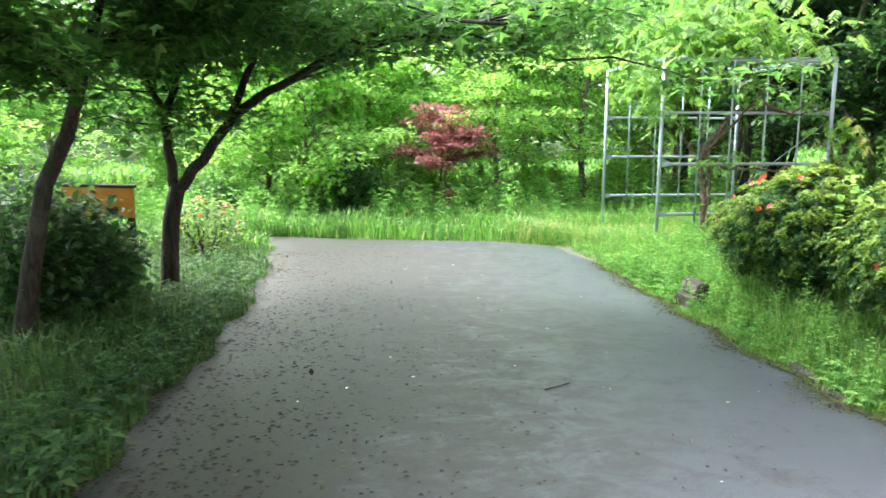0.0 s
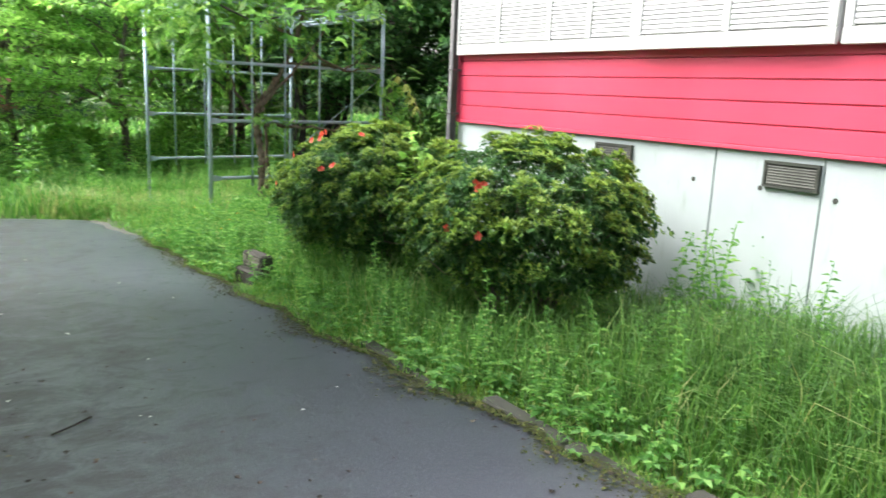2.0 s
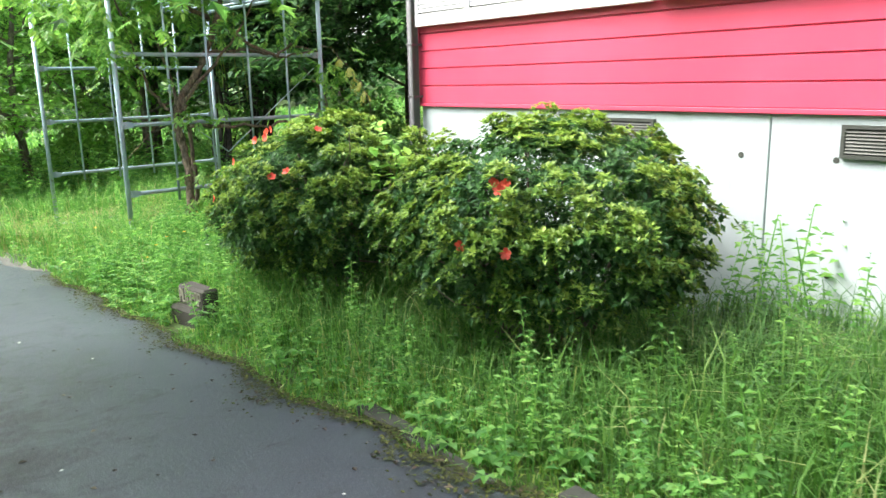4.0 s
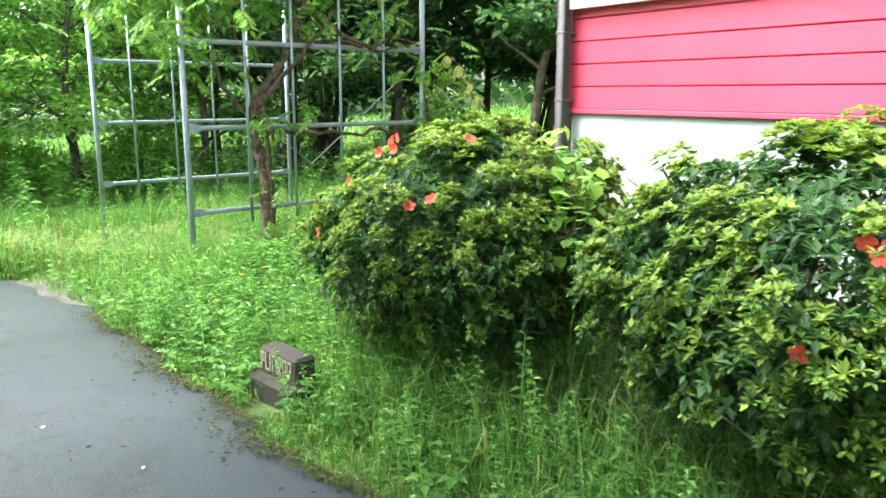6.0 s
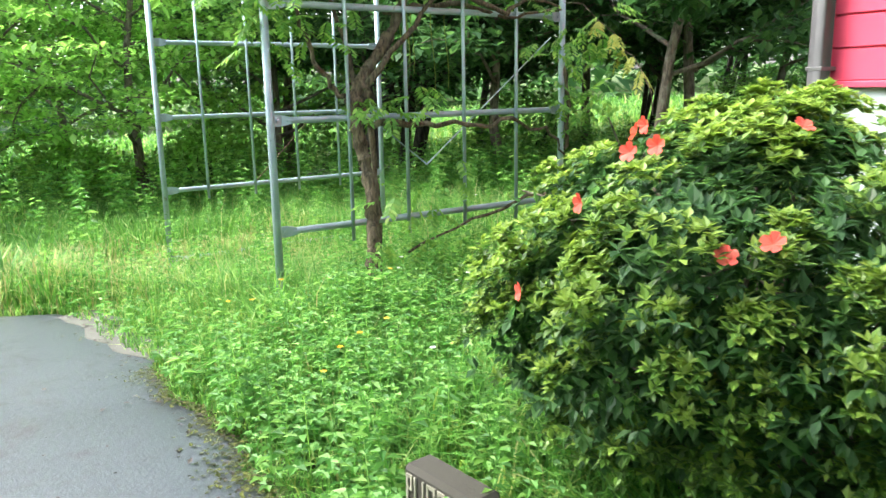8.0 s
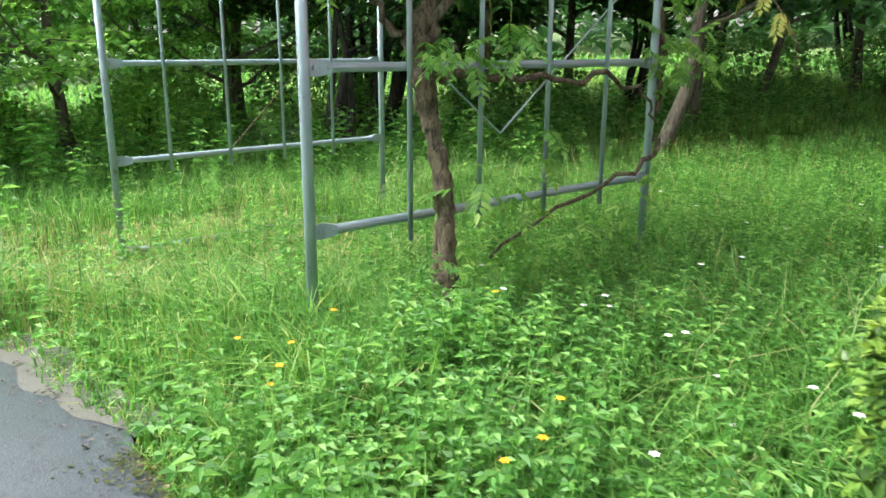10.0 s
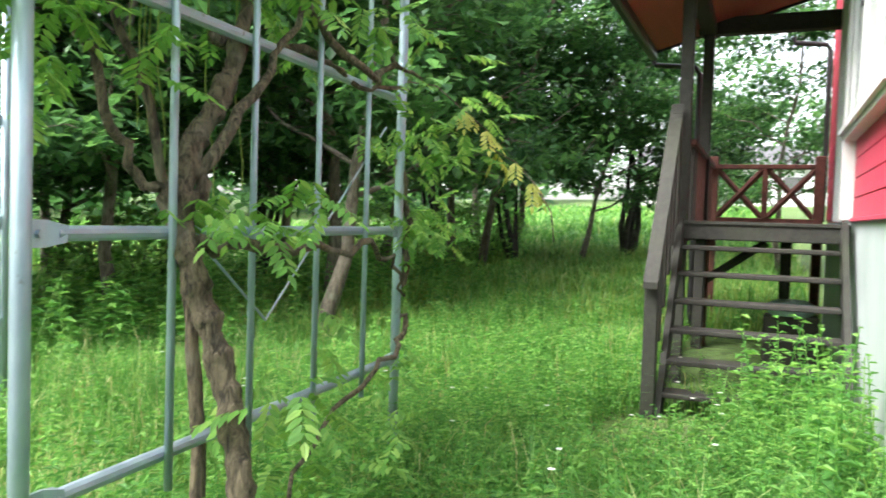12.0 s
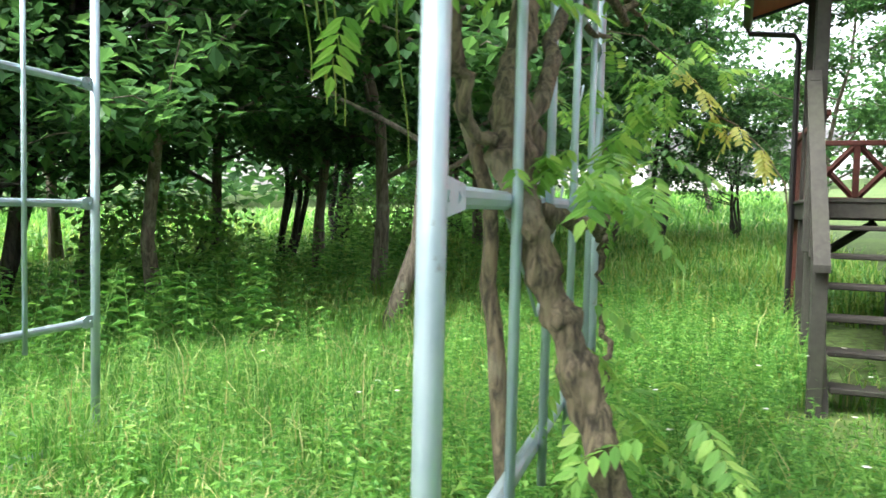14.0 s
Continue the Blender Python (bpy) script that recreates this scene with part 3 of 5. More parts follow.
def make_porch_door():
    d = part("door", Geo().box((0.01, 3.78, FTOP + 0.02), (0.05, 4.57, 3.42)), WHITE, house, "white framed door onto the porch")
    for lo, hi in (((-0.06, 3.72, FTOP), (0.02, 3.80, 3.5)), ((-0.06, 4.53, FTOP), (0.02, 4.62, 3.5)), ((-0.06, 3.80, 3.42), (0.02, 4.53, 3.5))):
        part("frame_bar", Geo().box(lo, hi, 0.004), WHITE, d)
    part("pane", Geo().box((0.0, 3.9, 1.65), (0.012, 4.45, 3.3)), GLASS, d)
    part("corner_post", Geo().box((-0.10, 3.34, FTOP), (0.0, 3.44, 3.55), 0.005), WHITE, house, "white corner post")


make_porch_door()


def make_downpipe():
    p = thing("downpipe", "grey plastic rain pipe fixed to the house corner", "pipe", at=(-0.005, -0.085, 0))
    g = Geo().box((-0.04, -0.04, gz(0, 0) - 0.1), (0.04, 0.04, 4.7), 0.012)
    part("pipe", g, GREYPIPE, p, smooth=True)
    for z in (1.56, 2.0, 3.0):
        part("collar", Geo().box((-0.0415, -0.0415, z - 0.01), (0.0415, 0.07, z + 0.01), 0.003), GREYPIPE, p)


make_downpipe()
solo("meter_box", Geo().box((-0.03, 1.02, 1.30), (0.0, 1.12, 1.455), 0.006), GREYPIPE, "small grey box under the boards of the base", "meter box")


def make_patch():
    """Broken plaster round an old hole in the end wall's base."""
    a = np.linspace(0, 2 * np.pi, 14, endpoint=False)
    r = 0.075 * (1 + 0.3 * np.sin(3 * a + 1) + 0.15 * np.sin(5 * a))
    rings = np.concatenate([np.stack([0 * a + x, 0.80 + k * r * np.cos(a), 1.37 + k * r * np.sin(a)], -1) for k, x in ((1.35, 0.002), (1.0, -0.012), (0.72, -0.006), (0.02, -0.004))])
    f = [(i * 14 + j, i * 14 + (j + 1) % 14, (i + 1) * 14 + (j + 1) % 14, (i + 1) * 14 + j) for i in range(3) for j in range(14)]
    part("plaster_patch", Geo().add(rings, f), APRON, house, "rough grey patch of broken plaster")


make_patch()

# ---- porch, stairs ----
DECK, DX0, DY0, DY1 = 1.45, -1.27, 3.2, 6.05


def make_porch():
    p = thing("porch", "weathered wooden porch with a red-lined roof", "porch")
    beam = part("beam", Geo().box((DX0, DY0, DECK - 0.15), (-0.03, DY0 + 0.06, DECK - 0.012), 0.008), GREYWOOD, p, "mossy grey front beam")
    part("beam", Geo().box((DX0, DY1 - 0.1, DECK - 0.17), (-0.03, DY1 - 0.03, DECK - 0.03), 0.008), DARKWOOD, p)
    part("beam", Geo().box((DX0, DY0 + 0.06, DECK - 0.17), (DX0 + 0.06, DY1 - 0.1, DECK - 0.03), 0.008), DARKWOOD, p)
    me = Geo().box((DX0 - 0.02, 0, -0.03), (-0.03, 0.128, 0.0), 0.005).mesh("plank", GREYWOOD)
    for i in range(21):
        o = new("plank", me)
        o.parent, o.location = p, (0, DY0 - 0.015 + i * 0.135, DECK)
    for x, y, top, mat in ((-1.25, 3.27, 3.28, GREYWOOD), (-1.2, 4.75, 3.3, DARKWOOD), (-1.18, 5.98, 2.2, REDWOOD), (-0.1, 5.98, 2.2, REDWOOD), (-1.18, 4.9, 1.28, REDWOOD), (-0.42, 5.0, 1.28, DARKWOOD)):
        part("post", Geo().box((x - 0.05, y - 0.05, gz(x, y) - 0.15), (x + 0.05, y + 0.05, top), 0.008), mat, p)
    part("brace", Geo().tube([(-1.18, 4.9, 0.85), (-0.6, 4.9, 1.27)], 0.04, 4), DARKWOOD, p)
    part("beam", Geo().box((-1.3, 4.68, 3.27), (0.0, 4.82, 3.43), 0.01), DARKWOOD, p, "dark cross beam under the roof")
    part("beam", Geo().box((-1.27, 2.7, 3.27), (-1.13, 4.9, 3.39), 0.01), DARKWOOD, p)
    # far railing with crossed boards
    r = part("railing", Geo().box((-1.18, 5.94, 2.06), (-0.1, 6.02, 2.11), 0.006), REDWOOD, p, "red-brown railing with crossed boards")
    part("lower_rail", Geo().box((-1.13, 5.96, 1.47), (-0.15, 6.0, 1.52), 0.005), REDWOOD, r)
    part("upright", Geo().box((-0.67, 5.95, 1.52), (-0.61, 6.01, 2.06), 0.005), REDWOOD, r)
    for a, b in ((-1.13, -0.67), (-0.61, -0.15)):
        for s in (0, 1):
            z0, z1 = (1.53, 2.05) if s == 0 else (2.05, 1.53)
            part("cross_board", Geo().tube([(a, 5.97 + 0.02 * s, z0), (b, 5.97 + 0.02 * s, z1)], 0.032, 4), REDWOOD, r)
    # side railing beside the deck
    r2 = part("railing", Geo().box((-1.24, 3.3, 2.06), (-1.16, 5.93, 2.11), 0.006), REDWOOD, p, "red-brown side railing")
    for i in range(12):
        y = 3.45 + i * 0.2
        part("baluster", Geo().box((-1.22, y, DECK), (-1.18, y + 0.09, 2.06), 0.004), REDWOOD if i > 1 else DARKWOOD, r2)
    # roof
    e0, e1, y0, y1 = (-1.72, 3.2), (0.0, 3.72), 2.35, 4.95
    g = Geo()
    t = 0.1
    g.add([(e0[0], y0, e0[1]), (e1[0], y0, e1[1]), (e1[0], y1, e1[1]), (e0[0], y1, e0[1])], [(0, 3, 2, 1)])
    rf = part("roof_lining", g, SOFFIT, p, "red boards under the porch roof")
    g = Geo()
    g.add([(e0[0], y0, e0[1] + t), (e1[0], y0, e1[1] + t), (e1[0], y1, e1[1] + t), (e0[0], y1, e0[1] + t)], [(0, 1, 2, 3)])
    for a, b in (((e0, y0), (e1, y0)), ((e1, y1), (e0, y1)), ((e0, y1), (e0, y0))):
        (p0, ya), (p1, yb) = a, b
        g.add([(p0[0], ya, p0[1] - 0.03), (p1[0], yb, p1[1] - 0.03), (p1[0], yb, p1[1] + t), (p0[0], ya, p0[1] + t)], [(0, 1, 2, 3)])
    part("roof", g, BLACKMETAL, p, "black metal roof and edges")
    part("gutter", Geo().box((-1.80, y0, 3.1), (-1.72, y1 + 0.05, 3.19), 0.02), BLACKMETAL, p)
    part("rain_pipe", Geo().tube([(-1.76, 4.98, 3.12), (-1.74, 5.0, 3.06), (-1.34, 5.0, 3.02), (-1.3, 5.0, 2.95), (-1.3, 5.0, 0.3)], 0.028, 8), BLACKMETAL, p)
    part("rain_pipe", Geo().tube([(-0.42, 6.12, 3.52), (-0.4, 6.12, 3.46), (-0.08, 6.12, 3.42), (-0.05, 6.12, 3.36), (-0.05, 6.12, 1.5)], 0.028, 8), BLACKMETAL, p)


make_porch()
RISE, RUN = 0.197, 0.185


def make_stairs():
    s = thing("stairs", "weathered open wooden stairs up to the porch", "stairs")
    for x, lab in ((-1.24, "mossy outer stringer"), (-0.075, "mossy inner stringer")):
        g = Geo()
        w = 0.022
        pts = [(1.98, 0.02), (2.20, 0.02), (DY0 + 0.02, DECK - 0.24), (DY0 + 0.02, DECK + 0.02), (DY0 - 0.06, DECK + 0.02)]
        v = [(x - w, y, z) for y, z in pts] + [(x + w, y, z) for y, z in pts]
        f = [(0, 1, 2, 4), (2, 3, 4, 4), (5, 9, 7, 6), (7, 9, 8, 8)] + [(i, i + 5, (i + 1) % 5 + 5, (i + 1) % 5) for i in range(5)]
        part("stringer", g.add(v, f), GREYWOOD, s, lab)
    for i in range(1, 7):
        z, y = DECK - (7 - i) * RISE, DY0 - (7 - i) * RUN + 0.03
        part("tread", Geo().box((-1.215, y, z - 0.035), (-0.10, y + 0.21, z), 0.007), DARKWOOD, s)
    part("newel", Geo().box((-1.345, 2.03, gz(-1.3, 2.1) - 0.2), (-1.255, 2.13, 1.04), 0.007), GREYWOOD, s, "grey newel at the foot")
    part("newel", Geo().box((-1.33, 3.08, DECK - 0.4), (-1.255, 3.16, 2.30), 0.007), GREYWOOD, s, "weathered upper newel with a yellowed end")
    g = Geo()
    a, b = (1.97, 0.98), (3.16, 2.33)
    v = []
    for y, z in (a, b):
        for dx, dz in ((-0.048, 0), (0.048, 0), (0.048, 0.045), (-0.048, 0.045)):
            v.append((-1.30 + dx, y, z + dz))
    g.add(v, [(0, 1, 5, 4), (1, 2, 6, 5), (2, 3, 7, 6), (3, 0, 4, 7), (3, 2, 1, 0), (4, 5, 6, 7)])
    part("handrail", g, GREYWOOD, s, "grey flat handrail")
    for k in range(1, 6):
        y = a[0] + k * (b[0] - a[0]) / 6.0
        z = a[1] + k * (b[1] - a[1]) / 6.0
        part("baluster", Geo().box((-1.31, y - 0.045, z - 0.85), (-1.27, y + 0.045, z - 0.004), 0.005), GREYWOOD if k < 3 else DARKWOOD, s)


make_stairs()


def make_basin():
    a = np.linspace(0, 2 * np.pi, 20, endpoint=False)
    rings = [(0.16, 0.0), (0.2, 0.04), (0.21, 0.09), (0.12, 0.13), (0.01, 0.14)]
    g = Geo()
    v = np.concatenate([np.stack([r * np.cos(a), r * np.sin(a), 0 * a + z], -1) for r, z in rings])
    f = [(i * 20 + j, i * 20 + (j + 1) % 20, (i + 1) * 20 + (j + 1) % 20, (i + 1) * 20 + j) for i in range(4) for j in range(20)]
    o = solo("plastic_basin", g.add(v, f), GREENPLASTIC, "pale green plastic basin upside down on a block under the stairs", "basin", smooth=True)
    o.location = (-0.38, 4.05, 0.66)
    solo("concrete_block", Geo().box((-0.6, 3.95, 0.1), (-0.16, 4.15, 0.66), 0.015), STONE, "old concrete block under the porch", "block")


make_basin()
# ---- trellis of pipes ----
FL, NL, NR, BL = (-4.84, -2.08), (-2.23, -1.95), (-2.375, 0.36), (-5.04, 0.16)
TOP = 2.70


def rail_between(a, b, z, r=0.021, trim=0.02):
    """A pipe with flattened, bolted ends."""
    a, b = np.array([*a, z]), np.array([*b, z])
    d = (b - a) / np.linalg.norm(b - a)
    side = np.array([-d[1], d[0], 0])
    g = Geo()
    g.tube([a + d * 0.10, a + d * 0.13, b - d * 0.13, b - d * 0.10], [r * 0.9, r, r, r * 0.9], 10)
    for p, s in ((a, 1), (b, -1)):
        e0, e1 = p + d * s * trim, p + d * s * 0.12
        v = []
        for q, h, t in ((e0, 0.034, 0.004), (p + d * s * 0.07, 0.034, 0.005), (e1, r, r)):
            for sx, sz in ((-t, -h), (t, -h), (t, h), (-t, h)):
                v.append(q + side * sx + np.array([0, 0, sz]))
        f = [(k * 4 + j, k * 4 + (j + 1) % 4, (k + 1) * 4 + (j + 1) % 4, (k + 1) * 4 + j) for k in range(2) for j in range(4)]
        g.add(v, f + [(3, 2, 1, 0), (8, 9, 10, 11)])
        g.tube([p + d * s * 0.045 - side * 0.016, p + d * s * 0.045 + side * 0.016], 0.011, 6)
    return g


def make_trellis():
    t = thing("pipe_trellis", "galvanised steel pipe trellis carrying an old wisteria", "trellis")
    for q in (FL, NL, NR, BL):
        part("post", Geo().tube([(*q, gz(*q) - 0.2), (*q, TOP)], 0.0243, 14), GALV, t, smooth=True)
        part("cap", Geo().tube([(*q, TOP), (*q, TOP + 0.012)], 0.03, 10), GALV, t)
    for a, b, zs in ((FL, BL, (0.03, 0.655, 1.295, 1.93)), (NL, NR, (0.665, 1.333, 2.0))):
        for z in zs:
            part("rail", rail_between(a, b, z), GALV, t)
        for k in range(1, 5):
            u = k / 5.0 - (0.028 if a is FL else -0.018 if k == 1 else 0.0)
            x, y = a[0] + (b[0] - a[0]) * u, a[1] + (b[1] - a[1]) * u
            part("upright_bar", Geo().tube([(x + 0.03, y, 0.56), (x + 0.03, y, TOP - 0.02)], 0.0125, 8), GALV, t, smooth=True)
    for a, b in ((FL, NL), (BL, NR), (FL, BL), (NL, NR)):
        part("top_rail", rail_between(a, b, TOP - 0.03, 0.021, 0.0), GALV, t)
    for k in range(13):
        u = (k + 0.3) / 12.6
        a = np.array(FL) * (1 - u) + np.array(BL) * u
        b = np.array(NL) * (1 - u) + np.array(NR) * u
        d = (b - a) / np.linalg.norm(b - a) * 0.12
        part("top_bar", Geo().tube([(*(a - d), TOP + 0.008), (*(b + d), TOP + 0.008)], 0.0125, 6), GALV, t)
    for k in (0.25, 0.5, 0.75):
        a = np.array(FL) * (1 - k) + np.array(NL) * k
        b = np.array(BL) * (1 - k) + np.array(NR) * k
        part("top_bar", Geo().tube([(*a, TOP - 0.018), (*b, TOP - 0.018)], 0.0125, 6), GALV, t)
    m = (-2.33, -0.84, 1.0)
    for p in ((-2.43, 0.3, 1.86), (-2.32, -1.25, 1.32)):
        part("brace_rod", Geo().tube([p, m], 0.005, 6), GALV, t, "thin steel brace rod")
    part("brace_rod", Geo().tube([(-4.9, -1.25, 0.66), (-4.95, -0.6, 1.28)], 0.004, 6), RUST, t, "rusty brace rod")


make_trellis()

# ---- plants ----


def leaves_mesh(name, places, dirs, sizes, mat, proto=BROAD_V, pf=LEAF_F):
    v, f = scatter(proto, pf, places, dirs, sizes)
    return mesh_of(name, v, f, mat)


def curve(a, d, length, rise, n=6, wob=0.06):
    """A limb's path: from a along d, bending up by rise."""
    u = np.linspace(0, 1, n)[:, None]
    p = np.array(a) + np.array(d) * length * u + np.array([0, 0, rise]) * u ** 1.6
    p[1:] += rng.normal(size=(n - 1, 3)) * wob * length * u[1:]
    return p


def make_tree(name, label, h, r, spread, limbs, lo, leaf, bark, count, size, lean=(0, 0), flat=0.45, stems=1, droop=0.1, group="", arms=(), bole=None, twigs=9, star=True):
    root = thing(name, label, "tree", group)
    wood, spots = Geo(), []
    for s in range(stems):
        a0 = rng.uniform(0, 6.28)
        off = np.array([math.cos(a0), math.sin(a0), 0]) * (0.0 if stems == 1 else r * 1.4)
        out = np.array([lean[0], lean[1], 0]) + (off * 5 if stems > 1 else 0)
        n = 9
        u = np.linspace(0, 1, n)
        path = off + u[:, None] * np.array([0, 0, h * rng.uniform(0.85, 1.0)]) + out * (u ** 1.2)[:, None] * h * 0.2
        path[1:, :2] += np.cumsum(rng.normal(size=(n - 1, 2)) * 0.03 * h, 0) * 0.6
        path[0, 2] = -0.25
        rad = r * (1 - 0.86 * u ** 0.8)
        rad[0] *= 1.35
        if bole:
            path = np.array(bole, float)
            path = np.stack([np.interp(np.linspace(0, len(path) - 1, n), range(len(path)), path[:, k]) for k in range(3)], -1)
            rad = r * (1 - (0.8 if limbs else 0.22) * u)
            rad[0] *= 1.3
        wood.tube(path, rad, 9)
        for i in range(limbs):
            q = lo + (0.97 - lo) * (i + rng.uniform(0, 0.8)) / limbs
            k = q * (n - 1)
            base = path[int(k)] * (1 - k % 1) + path[min(n - 1, int(k) + 1)] * (k % 1)
            ang = i * 2.4 + rng.uniform(-0.5, 0.5)
            d = np.array([math.cos(ang), math.sin(ang), rng.uniform(0.15, 0.5)])
            ln = spread * rng.uniform(0.65, 1.05) * (1.0 - 0.55 * max(0, (q - lo)) / (1 - lo))
            limb = curve(base, d, ln, spread * rng.uniform(0.0, 0.3))
            wood.tube(limb, np.linspace(max(0.012, 0.45 * r * (1.1 - q)), 0.006, 6), 6, False)
            spots.append(limb[3:])
            for j in range(5):
                b = limb[rng.integers(1, 6)]
                a2 = ang + rng.uniform(-1.2, 1.2)
                tw = curve(b, (math.cos(a2), math.sin(a2), rng.uniform(-0.1, 0.35)), ln * rng.uniform(0.3, 0.55), -droop * ln * 0.3, 5)
                wood.tube(tw, np.linspace(0.012, 0.004, 5), 4, False)
                spots.append(tw[1:])
    for arm, r0 in arms:
        arm = np.array(arm, float)
        u = np.linspace(0, len(arm) - 1, len(arm) * 3)
        q = np.stack([np.interp(u, range(len(arm)), arm[:, k]) for k in range(3)], -1)
        q[1:] += rng.normal(size=(len(u) - 1, 3)) * 0.012
        wood.tube(q, np.linspace(r0, 0.012, len(u)), 8)
        ln = float(np.linalg.norm(arm[-1] - arm[0]))
        for j in range(twigs):
            b = q[rng.integers(len(u) // 3, len(u))]
            a2 = rng.uniform(0, 6.28)
            tw = curve(b, (math.cos(a2), math.sin(a2), rng.uniform(0.0, 0.4)), ln * rng.uniform(0.25, 0.5), -0.1, 5)
            wood.tube(tw, np.linspace(0.012, 0.004, 5), 4, False)
            spots.append(tw[1:])
    part("trunk", wood, bark, root, smooth=True)
    pts = np.concatenate(spots)
    pick = pts[rng.integers(0, len(pts), count)]
    jit = rng.normal(size=(count, 3)) * (0.11 * spread, 0.11 * spread, 0.11 * spread * flat)
    dirs = unit(count, 0.5) - (0, 0, 0.25)
    part("crown", leaves_mesh("crown", pick + jit, dirs, size * rng.uniform(0.6, 1.3, count)[:, None] * np.array([1, 1, 1]), leaf, *((STAR_V, STAR_F) if star else (LEAF_V * (1.5, 1, 1), LEAF_F))), leaf, root)
    return root


def put(ob, x, y, turn=0.0, scale=1.0):
    ob.matrix_basis = Matrix.Translation((x, y, gz(x, y))) @ Matrix.Rotation(turn, 4, "Z") @ Matrix.Scale(scale, 4)
    return ob


def spot(x, y, turn, scale):
    return Matrix.Translation((x, y, gz(x, y))) @ Matrix.Rotation(turn, 4, "Z") @ Matrix.Scale(scale, 4)


# maples beside the lane
m1 = make_tree("maple_tree", "green maple with a forked dark trunk beside the lane", 4.4, 0.10, 2.3, 0, 0.5, LEAF_MAPLE, DARKBARK, 22000, 0.12, (0.05, 0.2), 0.3, 1, twigs=15,
               bole=[(0, 0, -0.25), (0, 0.02, 0.4), (0, 0.06, 0.85), (0, 0.14, 1.18)],
               arms=(([(0, 0.12, 1.1), (0.03, 0.45, 1.5), (0.05, 0.75, 1.9), (0.15, 1.2, 2.15), (0.3, 1.75, 2.4), (0.6, 2.5, 2.6), (0.9, 3.2, 2.55), (1.0, 3.8, 2.35)], 0.062),
                     ([(0.04, 0.7, 1.85), (0.0, 0.95, 2.4), (0.1, 1.3, 3.0), (0.2, 1.5, 3.5)], 0.045),
                     ([(0, 0.12, 1.1), (-0.02, 0.06, 1.6), (-0.05, 0.02, 1.95), (-0.1, -0.3, 2.5), (-0.2, -0.6, 3.1)], 0.06),
                     ([(-0.04, 0.03, 1.9), (0.0, 0.2, 2.3), (0.1, 0.35, 2.9), (0.2, 0.4, 3.6)], 0.045),
                     ([(0.15, 1.2, 2.15), (0.9, 1.9, 2.45), (1.7, 2.5, 2.6), (2.4, 3.2, 2.5)], 0.035), ([(0.3, 1.8, 2.4), (0.2, 2.6, 2.75), (0.5, 3.4, 2.8), (0.7, 4.0, 2.6)], 0.03),
                     ([(0, -0.2, 2.4), (0.6, -0.7, 2.6), (1.3, -1.1, 2.6)], 0.03), ([(0, 0.3, 2.6), (0.8, 0.6, 2.8), (1.7, 0.9, 2.7)], 0.03), ([(0, 0.2, 2.4), (-0.7, 0.7, 2.8), (-1.5, 1.2, 2.9)], 0.03)))
put(m1, 0.1, -7.66)
m2 = make_tree("maple_tree", "leaning green maple with a thin dark trunk", 4.8, 0.082, 2.4, 11, 0.45, LEAF_MAPLE, DARKBARK, 20000, 0.13, (-0.2, 0.7), 0.35, 1,
               bole=[(0, 0, -0.25), (0, 0.15, 0.61), (0, 0.31, 1.27), (0, 0.51, 1.65), (0, 0.63, 2.0), (0, 0.71, 2.3), (-0.1, 0.85, 2.8), (-0.2, 0.95, 3.6), (-0.2, 1.0, 4.3)])
put(m2, 1.95, -8.24)
# Extra maples, mostly out of view, added to shade the lane's left side.
shade_m3 = copy_thing(m2, spot(5.0, -8.5, 0.3, 1.0))
shade_m4 = copy_thing(m1, spot(7.6, -9.0, 0.4, 1.05))
shade_m5 = copy_thing(m2, spot(3.4, -10.6, 2.0, 1.2))
shade_m8 = copy_thing(m2, spot(10.2, -7.9, 3.0, 1.1))
# woods
dark = make_tree("wood_tree", "tall slender woodland tree with dark layered leaves", 8.5, 0.10, 3.0, 18, 0.17, LEAF_DARK, BARK, 12000, 0.16, (0, 0), 0.4, 1, group="woodland trees", star=False)
dark2 = make_tree("wood_tree", "many-stemmed woodland tree with dark leaves", 7.0, 0.075, 2.5, 8, 0.25, LEAF_DARK, DARKBARK, 12000, 0.155, (0, 0), 0.4, 4, group="woodland trees", star=False)
mid = make_tree("broadleaf_tree", "mid-green tree with open layered branches", 6.0, 0.09, 2.6, 16, 0.14, LEAF_MID, BARK, 13000, 0.155, (0, 0), 0.32, 1, group="edge trees", star=False)
light = make_tree("young_tree", "bushy young tree with fresh light green leaves", 4.2, 0.06, 2.0, 14, 0.10, LEAF_LIGHT, BARK, 11000, 0.14, (0, 0), 0.35, 2, group="edge trees", star=False)
slim = make_tree("wood_tree", "slender pale-barked woodland tree with bent stem", 7.6, 0.085, 2.6, 17, 0.18, LEAF_DARK, BARK, 11000, 0.155, (0.5, 0.3), 0.35, 1, group="woodland trees", star=False)
layer = make_tree("edge_tree", "tall tree at the wood's edge with light layered leaves", 7.0, 0.085, 2.7, 22, 0.12, LEAF_LIGHT, BARK, 15000, 0.125, (0, 0), 0.16, 1, group="edge trees", star=False)
put(layer, -10.3, -1.3)
put(slim, -7.0, 8.8)
put(dark, -6.1, 5.9)
put(dark2, -3.4, 13.6)
put(mid, -15.0, 1.0)
put(light, -8.4, -7.4)
